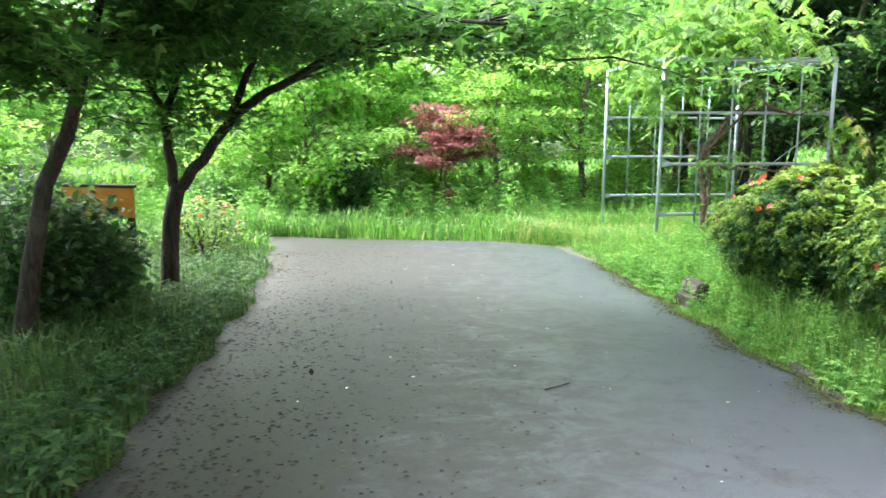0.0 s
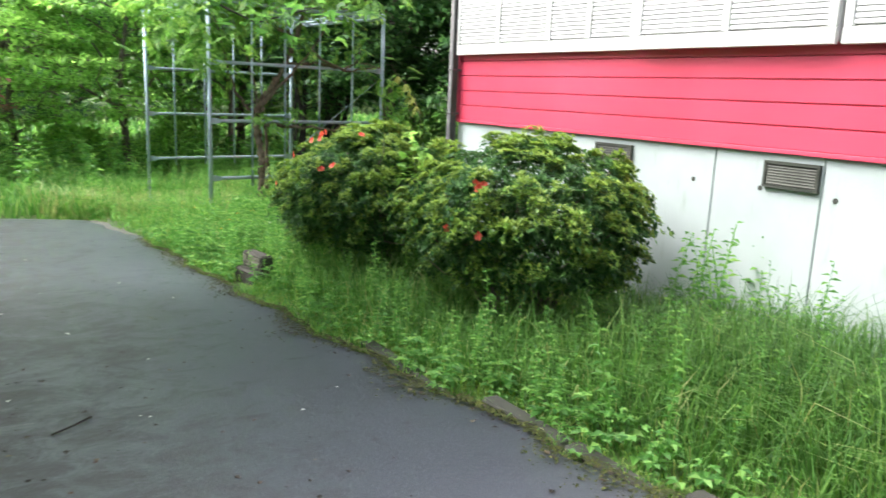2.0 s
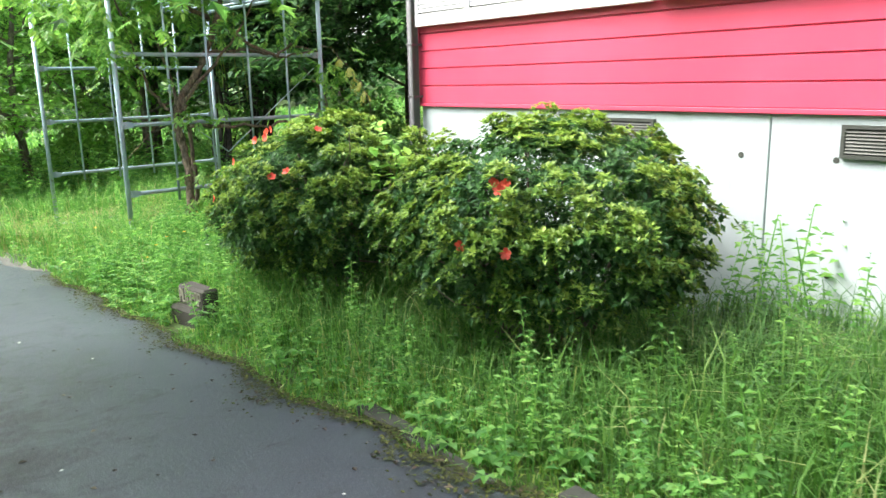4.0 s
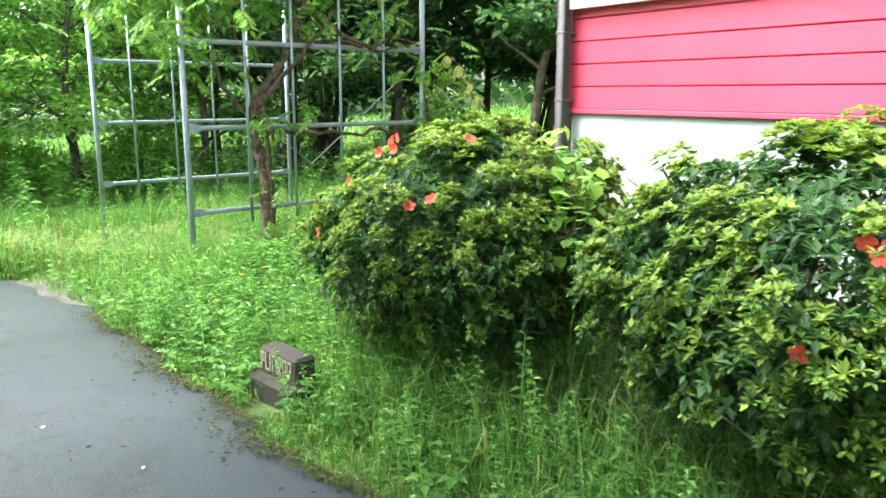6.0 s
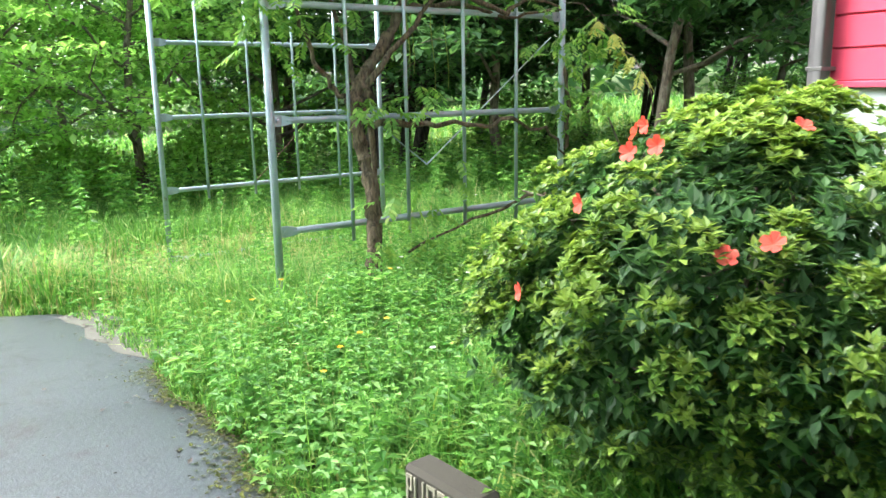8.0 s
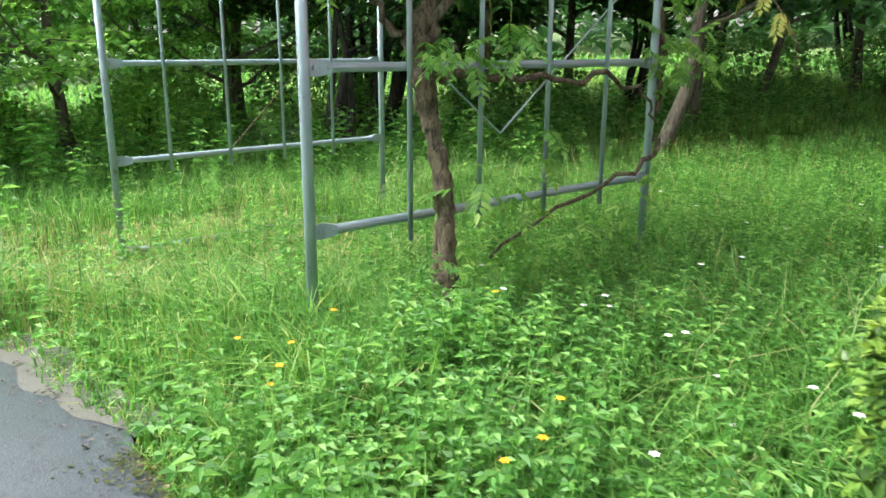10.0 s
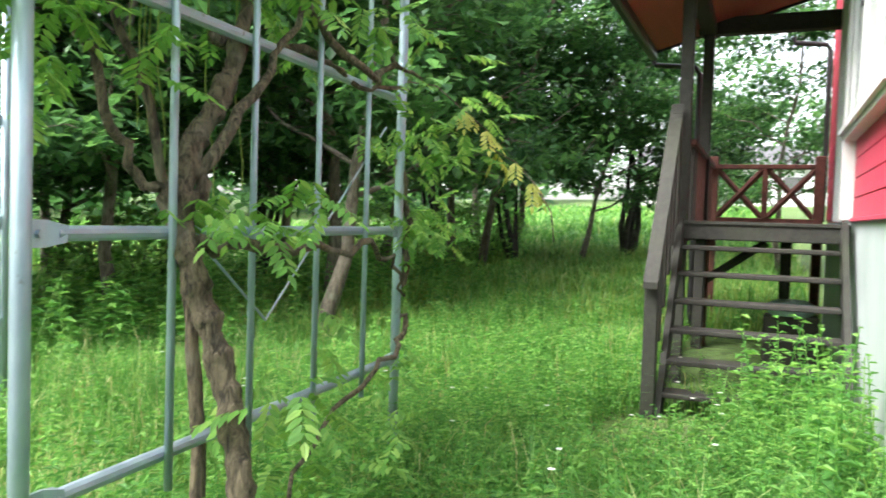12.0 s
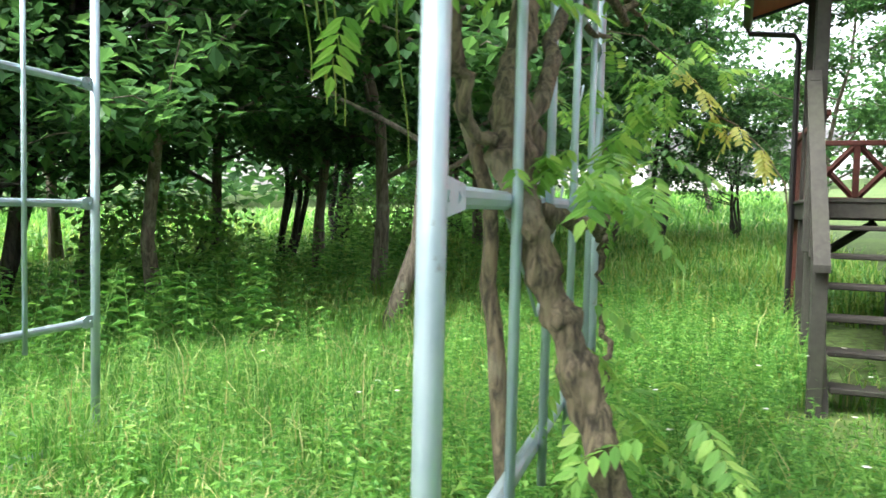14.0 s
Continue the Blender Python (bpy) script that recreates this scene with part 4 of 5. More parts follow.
for proto, x, y, s in ((dark, -9.0, 6.5, 0.95), (slim, -9.7, 4.5, 0.9), (slim, -5.7, 10.7, 1.0), (dark2, -8.6, 7.4, 0.8), (dark2, -5.3, 12.0, 0.8), (slim, -4.2, 12.6, 0.75),
                       (dark2, -1.75, 14.6, 0.5), (slim, -4.96, 3.62, 1.0), (slim, -7.6, 3.6, 1.0), (dark2, -8.9, 2.4, 0.95), (dark2, -8.3, 1.5, 0.8), (dark, -10.6, 3.4, 1.0), (dark2, -12.2, 4.2, 1.0), (dark, -6.6, 11.6, 1.0), (dark, -11.5, 1.5, 1.05),
                       (dark2, -8.0, 14.5, 1.0),
                       (dark, -9.0, 19.5, 1.2), (dark, -7.5, 6.8, 0.9), (dark, -13, 7.2, 1.1), (dark2, -9.5, 11.0, 1.1), (slim, -6.2, 14.0, 1.1)):
    copy_thing(proto, spot(x, y, x * 3.1 + y, s))
for x, y, s in ((-0.3, 11.4, 0.72), (1.2, 14.5, 0.85), (3.4, 19.0, 1.0), (-2.4, 23.0, 1.0)):
    copy_thing(slim, spot(x, y, x * 3.1 + y, s))
for proto, x, y, s in ((layer, -10.9, -3.3, 0.85), (layer, -10.6, 0.9, 1.0), (light, -10.2, -6.6, 0.95), (mid, -14.5, -3.5, 1.2), (mid, -13.5, -6.4, 1.0),
                       (light, -9.2, -8.7, 0.9), (mid, -17.5, -5.0, 1.3), (light, -13.5, -11.5, 1.0),
                       (mid, -19, -12, 1.3), (mid, -20, -1.5, 1.4), (light, -5.5, -12.5, 0.8), (mid, -10, -15.5, 1.1), (light, -2.5, -12.0, 0.8), (mid, -15, -16, 1.3), (mid, -3.5, -16.5, 1.2)):
    copy_thing(proto, spot(x, y, x * 2.3 + y * 1.7, s))
red = make_tree("red_maple", "small red-leaved maple among green trees", 2.1, 0.045, 1.25, 11, 0.45, LEAF_RED, BARK, 3600, 0.12, (0, 0.3), 0.18, 2)
put(red, -8.7, -4.75)


def make_treeline():
    n = 34000
    a = rng.uniform(0, 2 * np.pi, n)
    d = rng.uniform(34, 66, n)
    top = 4.5 + 1.6 * np.sin(a * 9) + 1.2 * np.sin(a * 23 + 1) + 0.08 * (d - 34)
    z = top * rng.uniform(0, 1, n) ** 0.8
    p = np.stack([-4 + d * np.cos(a), 2 + d * np.sin(a), z], -1)
    p[:, 2] += ground_z(p[:, 0], p[:, 1])
    keep = ~((p[:, 1] > 16) & (np.abs(p[:, 0] + 2) < 14) & (p[:, 1] < 58))
    p = p[keep]
    me = leaves_mesh("distant_woods", p, unit(len(p), 0.6), rng.uniform(0.7, 1.5, len(p))[:, None] * np.ones(3), LEAF_DARK)
    tagged(new("distant_woods", me), "distant dense woods around the clearing", "woods", kind="stuff")


make_treeline()

# ---- azalea bushes ----


def whorls(places, normals, per, size, mat, name):
    n = len(places)
    base = np.repeat(places, per, 0)
    nor = np.repeat(normals, per, 0)
    t = unit(n * per)
    t = t - nor * (t * nor).sum(1, keepdims=True)
    t /= np.linalg.norm(t, axis=1, keepdims=True) + 1e-9
    d = t + nor * rng.uniform(0.15, 0.8, n * per)[:, None]
    return leaves_mesh(name, base, d, size * rng.uniform(0.7, 1.25, n * per)[:, None] * np.ones(3), mat, LEAF_V * (1.25, 1, 1))


def bush_skin(n, rx, ry, h, rough):
    """Points and normals on a clipped, domed bush that is undercut at its foot."""
    a, u = rng.uniform(0, 2 * np.pi, n), rng.uniform(0, 1, n)
    z = np.where(u < 0.5, rng.uniform(0.62, 1.0, n), rng.uniform(0.32, 0.7, n))
    prof = np.interp(z, (0, 0.13, 0.3, 0.5, 0.68, 0.82, 0.92, 1.0), (0.3, 0.5, 0.78, 0.97, 1.0, 0.86, 0.66, 0.25))
    top = z > 0.9
    prof = np.where(top, prof * np.sqrt(rng.uniform(0, 1, n)), prof)
    z = np.where(top, 0.99 - 0.10 * (prof / 0.66) ** 2, z)
    lump = 1 + 0.07 * np.sin(3 * a + 5 * z) + 0.06 * np.sin(7 * a - 4 * z + 1) + rough * rng.normal(size=n)
    p = np.stack([rx * prof * np.cos(a) * lump, ry * prof * np.sin(a) * lump, h * z * (1 + 0.035 * np.sin(5 * a + 2) + 0.03 * np.sin(9 * p_phase(a)))], -1)
    nor = np.stack([np.cos(a) * np.minimum(1, prof * 1.2), np.sin(a) * np.minimum(1, prof * 1.2), np.where(z > 0.8, 1.2, z - 0.3)], -1)
    return p, nor / (np.linalg.norm(nor, axis=1, keepdims=True) + 1e-9)


def p_phase(a):
    return a + 0.7 * np.sin(2 * a)


def flower_geo(at, out, size=0.037):
    """An open bloom: five broad overlapping petals round a small throat."""
    n = 5
    at, out = np.array(at), np.array(out, float)
    out /= np.linalg.norm(out)
    t = np.cross(out, (0, 0, 1.0))
    t /= np.linalg.norm(t) + 1e-9
    b = np.cross(t, out)
    v, f = [], []
    for k in range(n):
        a = 6.28 * k / n + 0.3
        d = math.cos(a) * t + math.sin(a) * b
        w = -math.sin(a) * t + math.cos(a) * b
        i = len(v)
        v += [at, at + size * (0.5 * d + 0.42 * w + 0.34 * out), at + size * (0.92 * d + 0.34 * w + 0.36 * out), at + size * (1.0 * d + 0.42 * out),
              at + size * (0.92 * d - 0.34 * w + 0.36 * out), at + size * (0.5 * d - 0.42 * w + 0.30 * out)]
        f += [(i, i + 1, i + 2, i + 3), (i, i + 3, i + 4, i + 5)]
    return np.array(v), np.array(f)


def make_bush(x, y, rx, ry, h, label, flowers, turn):
    root = thing("azalea_bush", label, "bush", "azalea bushes", at=(x, y, gz(x, y) - 0.03))
    for k in range(26):
        wood = Geo()
        a = rng.uniform(0, 6.28)
        r = rng.uniform(0.5, 0.9)
        p0 = np.array([0.16 * math.cos(a), 0.14 * math.sin(a), -0.05])
        p1 = np.array([rx * r * math.cos(a), ry * r * math.sin(a), h * rng.uniform(0.35, 0.9)])
        u = np.linspace(0, 1, 6)[:, None]
        path = p0 * (1 - u) + p1 * u + np.array([0, 0, 0.12]) * np.sin(u * 3.1) + rng.normal(size=(6, 3)) * 0.02
        wood.tube(path, np.linspace(0.016, 0.005, 6), 5, False)
        for j in range(3):
            q = path[rng.integers(2, 6)]
            wood.tube(curve(q, unit(1)[0] * (1, 1, 0.6), 0.3, 0.08, 4), np.linspace(0.006, 0.003, 4), 4, False)
        part("branch", wood, BARK, root, smooth=True)
    # shoots stand in flat pads with gaps between them, each shoot a rosette
    c, cn = bush_skin(380, rx * 0.97, ry * 0.97, h, 0.05)
    keep = rng.uniform(0, 1, len(c)) < np.interp(c[:, 2] / h, (0.2, 0.45, 0.7), (0.5, 0.75, 1.0))
    c, cn = c[keep], cn[keep]
    wide = rng.uniform(0.05, 0.095, len(c))
    k = np.repeat(np.arange(len(c)), 18)
    r, a = np.sqrt(rng.uniform(0, 1, len(k))), rng.uniform(0, 2 * np.pi, len(k))
    tilt = cn[k] * (0.55, 0.55, 0.3) + (0, 0, 0.75)
    off = np.stack([np.cos(a), np.sin(a), 0 * a], -1) * (r * wide[k])[:, None]
    off[:, 2] = -(off * tilt).sum(1) / tilt[:, 2] * 0.8 - 0.35 * r ** 2 * wide[k] + rng.normal(size=len(k)) * 0.010
    p, nor = c[k] + off, tilt + off * 3.0 + rng.normal(size=(len(k), 3)) * 0.12
    nor /= np.linalg.norm(nor, axis=1, keepdims=True)
    fresh = (r < 0.75) & (c[k, 2] + rng.uniform(-0.25, 0.25, len(k)) * h > 0.62 * h)
    part("foliage", whorls(p[~fresh], nor[~fresh], 8, 0.033, LEAF_AZALEA, "foliage"), LEAF_AZALEA, root)
    part("new_growth", whorls(p[fresh] + (0, 0, 0.012), nor[fresh], 8, 0.033, LEAF_AZALEA_NEW, "new_growth"), LEAF_AZALEA_NEW, root, "pale fresh shoots")
    # Inner leaves in a darker material put shade into the gaps between pads.
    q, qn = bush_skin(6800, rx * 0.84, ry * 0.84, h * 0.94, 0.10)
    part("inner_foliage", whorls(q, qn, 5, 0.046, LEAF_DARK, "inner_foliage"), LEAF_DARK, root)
    for fx, fy, fz, k in flowers:
        o = np.array([fx - x, fy - y, 0.25])
        for j in range(k):
            c = np.array([fx - x, fy - y, fz - gz(x, y) + 0.03]) + o / np.linalg.norm(o) * 0.02 + rng.normal(size=3) * 0.035 * (k > 1)
            v, f = flower_geo(c, o + rng.normal(size=3) * 0.25, 0.029)
            part("flower", mesh_of("flower", v, f, PETAL), PETAL, root, "orange-red azalea bloom")


make_bush(0.72, -1.4, 0.80, 0.80, 1.37, "round azalea bush with orange-red blooms",
          [(1.09, -2.022, 1.118, 1), (1.156, -1.953, 1.151, 1), (0.568, -1.759, 1.363, 2), (0.694, -1.92, 1.319, 1), (0.741, -1.868, 1.337, 1), (0.974, -1.618, 1.38, 1), (0.565, -2.181, 0.947, 1), (0.674, -2.069, 1.194, 1)], 0.0)
make_bush(2.61, -1.15, 0.90, 0.82, 1.36, "broad azalea bush before the house wall",
          [(2.886, -1.77, 1.225, 1), (2.946, -1.758, 1.214, 1), (2.934, -1.791, 1.191, 1), (3.046, -1.855, 0.921, 1), (2.832, -1.935, 0.939, 1)], 1.0)


def make_climber():
    """Pale large-leaved climber that runs over the bush's flank."""
    root = thing("climbing_weed", "pale large-leaved climbing weed over an azalea bush", "climber")
    lines = ([(1.30, -1.12, 0.3), (1.34, -1.18, 1.0), (1.27, -1.24, 1.31), (1.1, -1.2, 1.42)], [(1.60, -1.42, 0.3), (1.57, -1.45, 0.8), (1.50, -1.38, 1.04), (1.42, -1.30, 1.2), (1.30, -1.26, 1.31)],
             [(1.58, -1.5, 0.3), (1.56, -1.5, 0.9), (1.46, -1.47, 1.12), (1.39, -1.5, 1.24)])
    for p in lines:
        p = np.array(p)
        u = np.linspace(0, len(p) - 1, 14)
        q = np.stack([np.interp(u, range(len(p)), p[:, k]) for k in range(3)], -1) + rng.normal(size=(14, 3)) * 0.01
        part("stem", Geo().tube(q, 0.004, 5), WEED, root)
        for at in np.repeat(q[4:], 3, 0) + rng.normal(size=(30, 3)) * 0.045:
            part("leaf", leaves_mesh("leaf", at[None], unit(1, 0.4) + (0.5, -0.6, -0.1), rng.uniform(0.055, 0.09) * np.ones((1, 3)), LEAF_LIGHT, OVAL_V * (1.35, 1, 1), OVAL_F), LEAF_LIGHT, root)


make_climber()

# ---- wisteria ----


def pinnate(n_pairs=6):
    """A wisteria leaf: oval leaflets in pairs along a drooping stalk."""
    v, f = [], []
    for i in range(n_pairs + 1):
        u = (i + 0.6) / (n_pairs + 1)
        c = np.array([0, u, -0.25 * u * u])
        for s in ((-1, 1) if i < n_pairs else (0,)):
            d = np.array([s * 0.9, 0.55 if s else 1.0, -0.3 - 0.15 * ((i * 7 + s) % 3)])
            d /= np.linalg.norm(d)
            w = np.cross(d, (0, 0, 1.0)) * 0.078
            ln = 0.38 * (1 - 0.3 * abs(u - 0.45))
            dip = np.array([0, 0, -0.03])
            k = len(v)
            v += [c, c + d * ln * 0.3 + w, c + d * ln * 0.68 + w * 0.75, c + d * ln + dip, c + d * ln * 0.68 - w * 0.75, c + d * ln * 0.3 - w]
            f += [(k, k + 1, k + 2, k + 3), (k, k + 3, k + 4, k + 5)]
    return np.array(v), np.array(f)


PIN_V, PIN_F = pinnate()


def make_wisteria():
    root = thing("wisteria", "old twisted wisteria climbing the pipe trellis", "climber")
    trunk = [(-1.80, -1.50, -0.1), (-1.87, -1.47, 0.3), (-1.98, -1.43, 0.6), (-2.07, -1.39, 0.88), (-2.145, -1.39, 1.09), (-2.22, -1.405, 1.29), (-2.265, -1.39, 1.46), (-2.30, -1.25, 1.66), (-2.33, -1.06, 1.9), (-2.4, -0.85, 2.3), (-2.7, -0.6, 2.72)]
    RADII = (0.062, 0.052, 0.047, 0.043, 0.041, 0.05, 0.052, 0.04, 0.036, 0.03, 0.026)
    tp = np.array(trunk)
    u = np.linspace(0, len(tp) - 1, 170)
    trunk = np.stack([np.interp(u, range(len(tp)), tp[:, k]) for k in range(3)], -1)
    thick = 0.86 * np.interp(u, range(len(tp)), RADII) * (1 + 0.16 * np.sin(u * 7.3) * np.sin(u * 3.1) + 0.22 * np.exp(-((u * 2.1 + 0.25) % 1 - 0.5) ** 2 * 60))
    w = Geo().tube(trunk, thick, 24).gnarl(0.015, 9).gnarl(0.009, 36)
    part("trunk", w, VINEBARK, root, "thick knotted brown trunk", smooth=True)
    arms = [[(-2.24, -1.37, 1.40), (-2.23, -1.3, 1.55), (-2.25, -1.04, 1.82), (-2.28, -0.75, 2.12), (-2.45, -0.3, 2.65)],
            [(-2.2, -1.38, 1.3), (-2.2, -1.2, 1.3), (-2.21, -0.7, 1.26), (-2.25, -0.2, 1.28), (-2.31, 0.2, 1.2), (-2.36, 0.38, 1.0)],
            [(-2.38, 0.36, 1.7), (-2.31, 0.4, 1.2), (-2.4, 0.38, 0.95), (-2.33, 0.4, 0.82), (-2.26, 0.1, 0.74), (-2.2, -0.5, 0.62), (-2.0, -1.2, 0.5)],
            [(-2.26, -1.39, 1.44), (-2.33, -1.46, 1.49), (-2.33, -1.56, 1.6), (-2.33, -1.68, 1.85), (-2.36, -1.78, 2.3), (-2.5, -1.85, 2.7)],
            [(-2.28, -1.28, 0.3), (-2.33, -1.22, 0.8), (-2.36, -1.26, 1.25), (-2.42, -1.35, 1.7), (-2.6, -1.4, 2.2), (-3.0, -1.5, 2.72)],
            [(-2.5, -0.85, 2.4), (-3.1, -0.8, 2.6), (-3.7, -0.9, 2.75), (-4.4, -1.2, 2.8)],
            [(-2.7, -0.6, 2.7), (-3.0, 0.1, 2.8), (-3.4, 0.3, 2.9)],
            [(-2.4, -1.1, 2.0), (-2.34, -0.6, 2.06), (-2.3, -0.2, 2.0), (-2.33, 0.3, 2.05)],
            [(-2.3, -0.7, 2.2), (-2.2, -0.3, 1.98), (-2.2, -0.1, 2.1), (-2.15, 0.15, 2.05)],
            [(-2.5, -0.9, 2.4), (-2.7, -1.5, 2.7), (-3.0, -1.9, 2.9), (-3.2, -2.1, 2.85)]]
    for i, p in enumerate(arms):
        p = np.array(p, float)
        u = np.linspace(0, len(p) - 1, len(p) * 4)
        q = np.stack([np.interp(u, range(len(p)), p[:, k]) for k in range(3)], -1) + rng.normal(size=(len(u), 3)) * 0.012
        part("limb", Geo().tube(q, np.linspace(0.029 if i in (0, 4, 5) else 0.022, 0.008, len(u)), 7).gnarl(0.006 if i in (0, 4) else 0.02, 7), VINEBARK, root, "twisted side stem", smooth=True)
    n = 800
    c = rng.integers(0, 9, n)
    cent = np.array([(-3.1, -1.3, 3.05), (-2.7, -0.9, 3.2), (-3.4, -0.8, 3.2), (-2.7, -1.75, 2.6), (-3.9, -1.0, 3.05), (-2.6, -0.3, 3.0), (-3.0, -1.5, 3.45), (-3.3, -1.95, 2.65), (-2.5, -1.4, 3.05)])[c]
    pos = cent + rng.normal(size=(n, 3)) * (0.40, 0.36, 0.2)
    d = unit(n, 0.4) - (0, 0, 0.3)
    part("foliage", leaves_mesh("foliage", pos, d, rng.uniform(0.22, 0.32, n)[:, None] * np.ones(3), LEAF_WIST, PIN_V, PIN_F), LEAF_WIST, root, "pinnate green leaves in a loose crown")
    lows = [(-2.12, -1.42, 1.42, 8, 0.08), (-2.1, -1.25, 1.42, 6, 0.09), (-2.1, -1.05, 1.44, 4, 0.1), (-2.25, 0.32, 1.75, 30, 0.16), (-2.25, 0.4, 1.4, 30, 0.14), (-2.1, 0.45, 1.95, 14, 0.15), (-2.2, -1.95, 2.05, 34, 0.17), (-2.25, -1.98, 2.4, 46, 0.22), (-2.5, -1.9, 2.1, 26, 0.2), (-2.3, -1.75, 1.85, 12, 0.14),
            (-1.95, -0.9, 0.5, 16, 0.17), (-2.0, -1.2, 0.5, 5, 0.12), (-2.15, -0.75, 0.95, 3, 0.1), (-1.98, -1.4, 0.85, 5, 0.1), (-1.9, -1.42, 0.55, 5, 0.1), (-2.05, -1.0, 0.75, 10, 0.12), (-2.9, -1.85, 2.35, 16, 0.16), (-2.3, 0.2, 0.6, 10, 0.15), (-2.6, -1.9, 2.5, 26, 0.22), (-2.3, -0.2, 2.3, 22, 0.2), (-2.5, -1.0, 2.3, 24, 0.25)]
    P = np.concatenate([np.array([x, y, z]) + rng.normal(size=(k, 3)) * s * (0.8, 1, 0.6) for x, y, z, k, s in lows])
    part("low_foliage", leaves_mesh("low_foliage", P, unit(len(P), 0.4) + (0.25, 0.1, -0.35), rng.uniform(0.12, 0.19, len(P))[:, None] * np.ones(3), LEAF_WIST, PIN_V, PIN_F), LEAF_WIST, root)
    tip = [(-2.05, 0.42, 1.95), (-1.95, 0.48, 1.86), (-1.9, 0.5, 1.75), (-1.8, 0.52, 1.7), (-1.7, 0.5, 1.6)]
    part("shoot", Geo().tube([(-2.35, 0.36, 2.1), (-2.2, 0.4, 2.08)] + tip + [(-1.6, 0.5, 1.45), (-1.58, 0.5, 1.3)], 0.004, 5), VINEBARK, root)
    P = np.repeat(np.array(tip), 2, 0)
    part("young_foliage", leaves_mesh("young_foliage", P, unit(len(P), 0.3) + (0.3, 0, -0.9), 0.14 * np.ones((len(P), 3)), LEAF_YELLOW, PIN_V, PIN_F), LEAF_YELLOW, root, "yellowish young shoot leaves")


make_wisteria()


def make_strings():
    """Thin yellow-green runners that hang from the trellis top."""
    root = thing("hanging_runners", "thin yellow-green wisteria runners hanging from the trellis", "runners")
    for x, y, z0, z1 in ((-3.42, -0.45, 2.6, 1.78), (-3.36, -0.45, 2.6, 1.74), (-3.33, -0.42, 2.6, 1.66), (-3.30, -0.4, 2.6, 1.62), (-3.05, -0.36, 2.5, 1.46), (-2.92, -0.32, 2.5, 1.5), (-3.38, -0.4, 2.6, 1.7)):
        n = 9
        u = np.linspace(0, 1, n)
        p = np.stack([x + 0.10 * u + 0.01 * np.sin(9 * u), y - 0.05 * u + 0.01 * np.cos(7 * u), z0 + (z1 - z0) * u], -1)
        part("runner", Geo().tube(p, np.linspace(0.005, 0.003, n), 5), LEAF_RUNNER, root)


make_strings()

# ---- far house ----


def make_far_house():
    h = thing("far_house", "pale distant house beyond the meadow", "house", at=(-1.5, 50, gz(-1.5, 50)))
    w = part("wall", Geo().box((-7, 0, -0.3), (5, 6, 2.6)), WHITE, h)
    for x in (-6.0, -3.4, -0.8, 1.8):
        part("window", Geo().box((x, -0.03, 0.9), (x + 1.2, 0.0, 1.9)), GREYPIPE, w)
    part("roof", Geo().add([(-7.6, -0.6, 2.5), (5.6, -0.6, 2.5), (5.6, 3, 4.2), (-7.6, 3, 4.2), (5.6, 6.6, 2.5), (-7.6, 6.6, 2.5)], [(0, 1, 2, 3), (3, 2, 4, 5)]), GREYPIPE, h)


make_far_house()

# ---- small things ----


def make_stone():
    s = thing("marker_stone", "low weathered stone block with worn lettering", "stone", at=(0.31, -2.32, gz(0.3, -2.3)))
    s.rotation_euler = (0, 0, radians(9))
    part("block", Geo().box((-0.175, -0.02, -0.1), (0.175, 0.10, 0.235), 0.016), STONE, s)
    part("plinth", Geo().box((-0.205, -0.085, -0.15), (0.205, 0.12, 0.095), 0.02), STONE, s, "dark stepped foot")
    x = -0.15
    for w, bars in ((0.03, 3), (0.03, 1), (0.012, 0), (0.042, 2), (0.034, 3), (0.034, 2), (0.034, 3)):
        g = Geo().box((x, -0.026, 0.115), (x + 0.009, -0.018, 0.21))
        if bars > 0:
            g.box((x + 0.009, -0.025, 0.198), (x + w, -0.018, 0.21)) if bars > 1 else g.box((x + 0.009, -0.025, 0.115), (x + w, -0.018, 0.128))
        if bars > 1:
            g.box((x + w - 0.009, -0.0255, 0.115 if bars == 2 else 0.16), (x + w, -0.018, 0.198))
        if bars > 2:
            g.box((x + 0.009, -0.0245, 0.155), (x + w, -0.018, 0.166))
        part("letter_bar", g, LETTER, s)
        x += w + 0.011


make_stone()


def make_sign():
    s = thing("notice_board", "orange notice board on posts behind shrubs", "sign", at=(0.1, -8.35, gz(0.1, -8.35)))
    s.rotation_euler = (0, 0, radians(78))
    part("board", Geo().box((-0.42, -0.015, 0.86), (0.42, 0.015, 1.16), 0.005), SIGN, s, "orange painted board")
    part("top_rail", Geo().box((-0.45, -0.03, 1.16), (0.45, 0.03, 1.19), 0.005), GREYWOOD, s)
    for x in (-0.36, 0.36):
        part("post", Geo().box((x - 0.03, 0.015, -0.2), (x + 0.03, 0.07, 1.16), 0.005), GREYWOOD, s)
    for x, z, w, h in ((0.2, 1.06, 0.09, 0.05), (0.19, 0.93, 0.13, 0.08), (-0.05, 1.02, 0.1, 0.03), (-0.2, 0.96, 0.12, 0.03)):
        part("sign_mark", Geo().box((x - w / 2, -0.02, z - h / 2), (x + w / 2, -0.0145, z + h / 2)), SIGNINK, s)


make_sign()


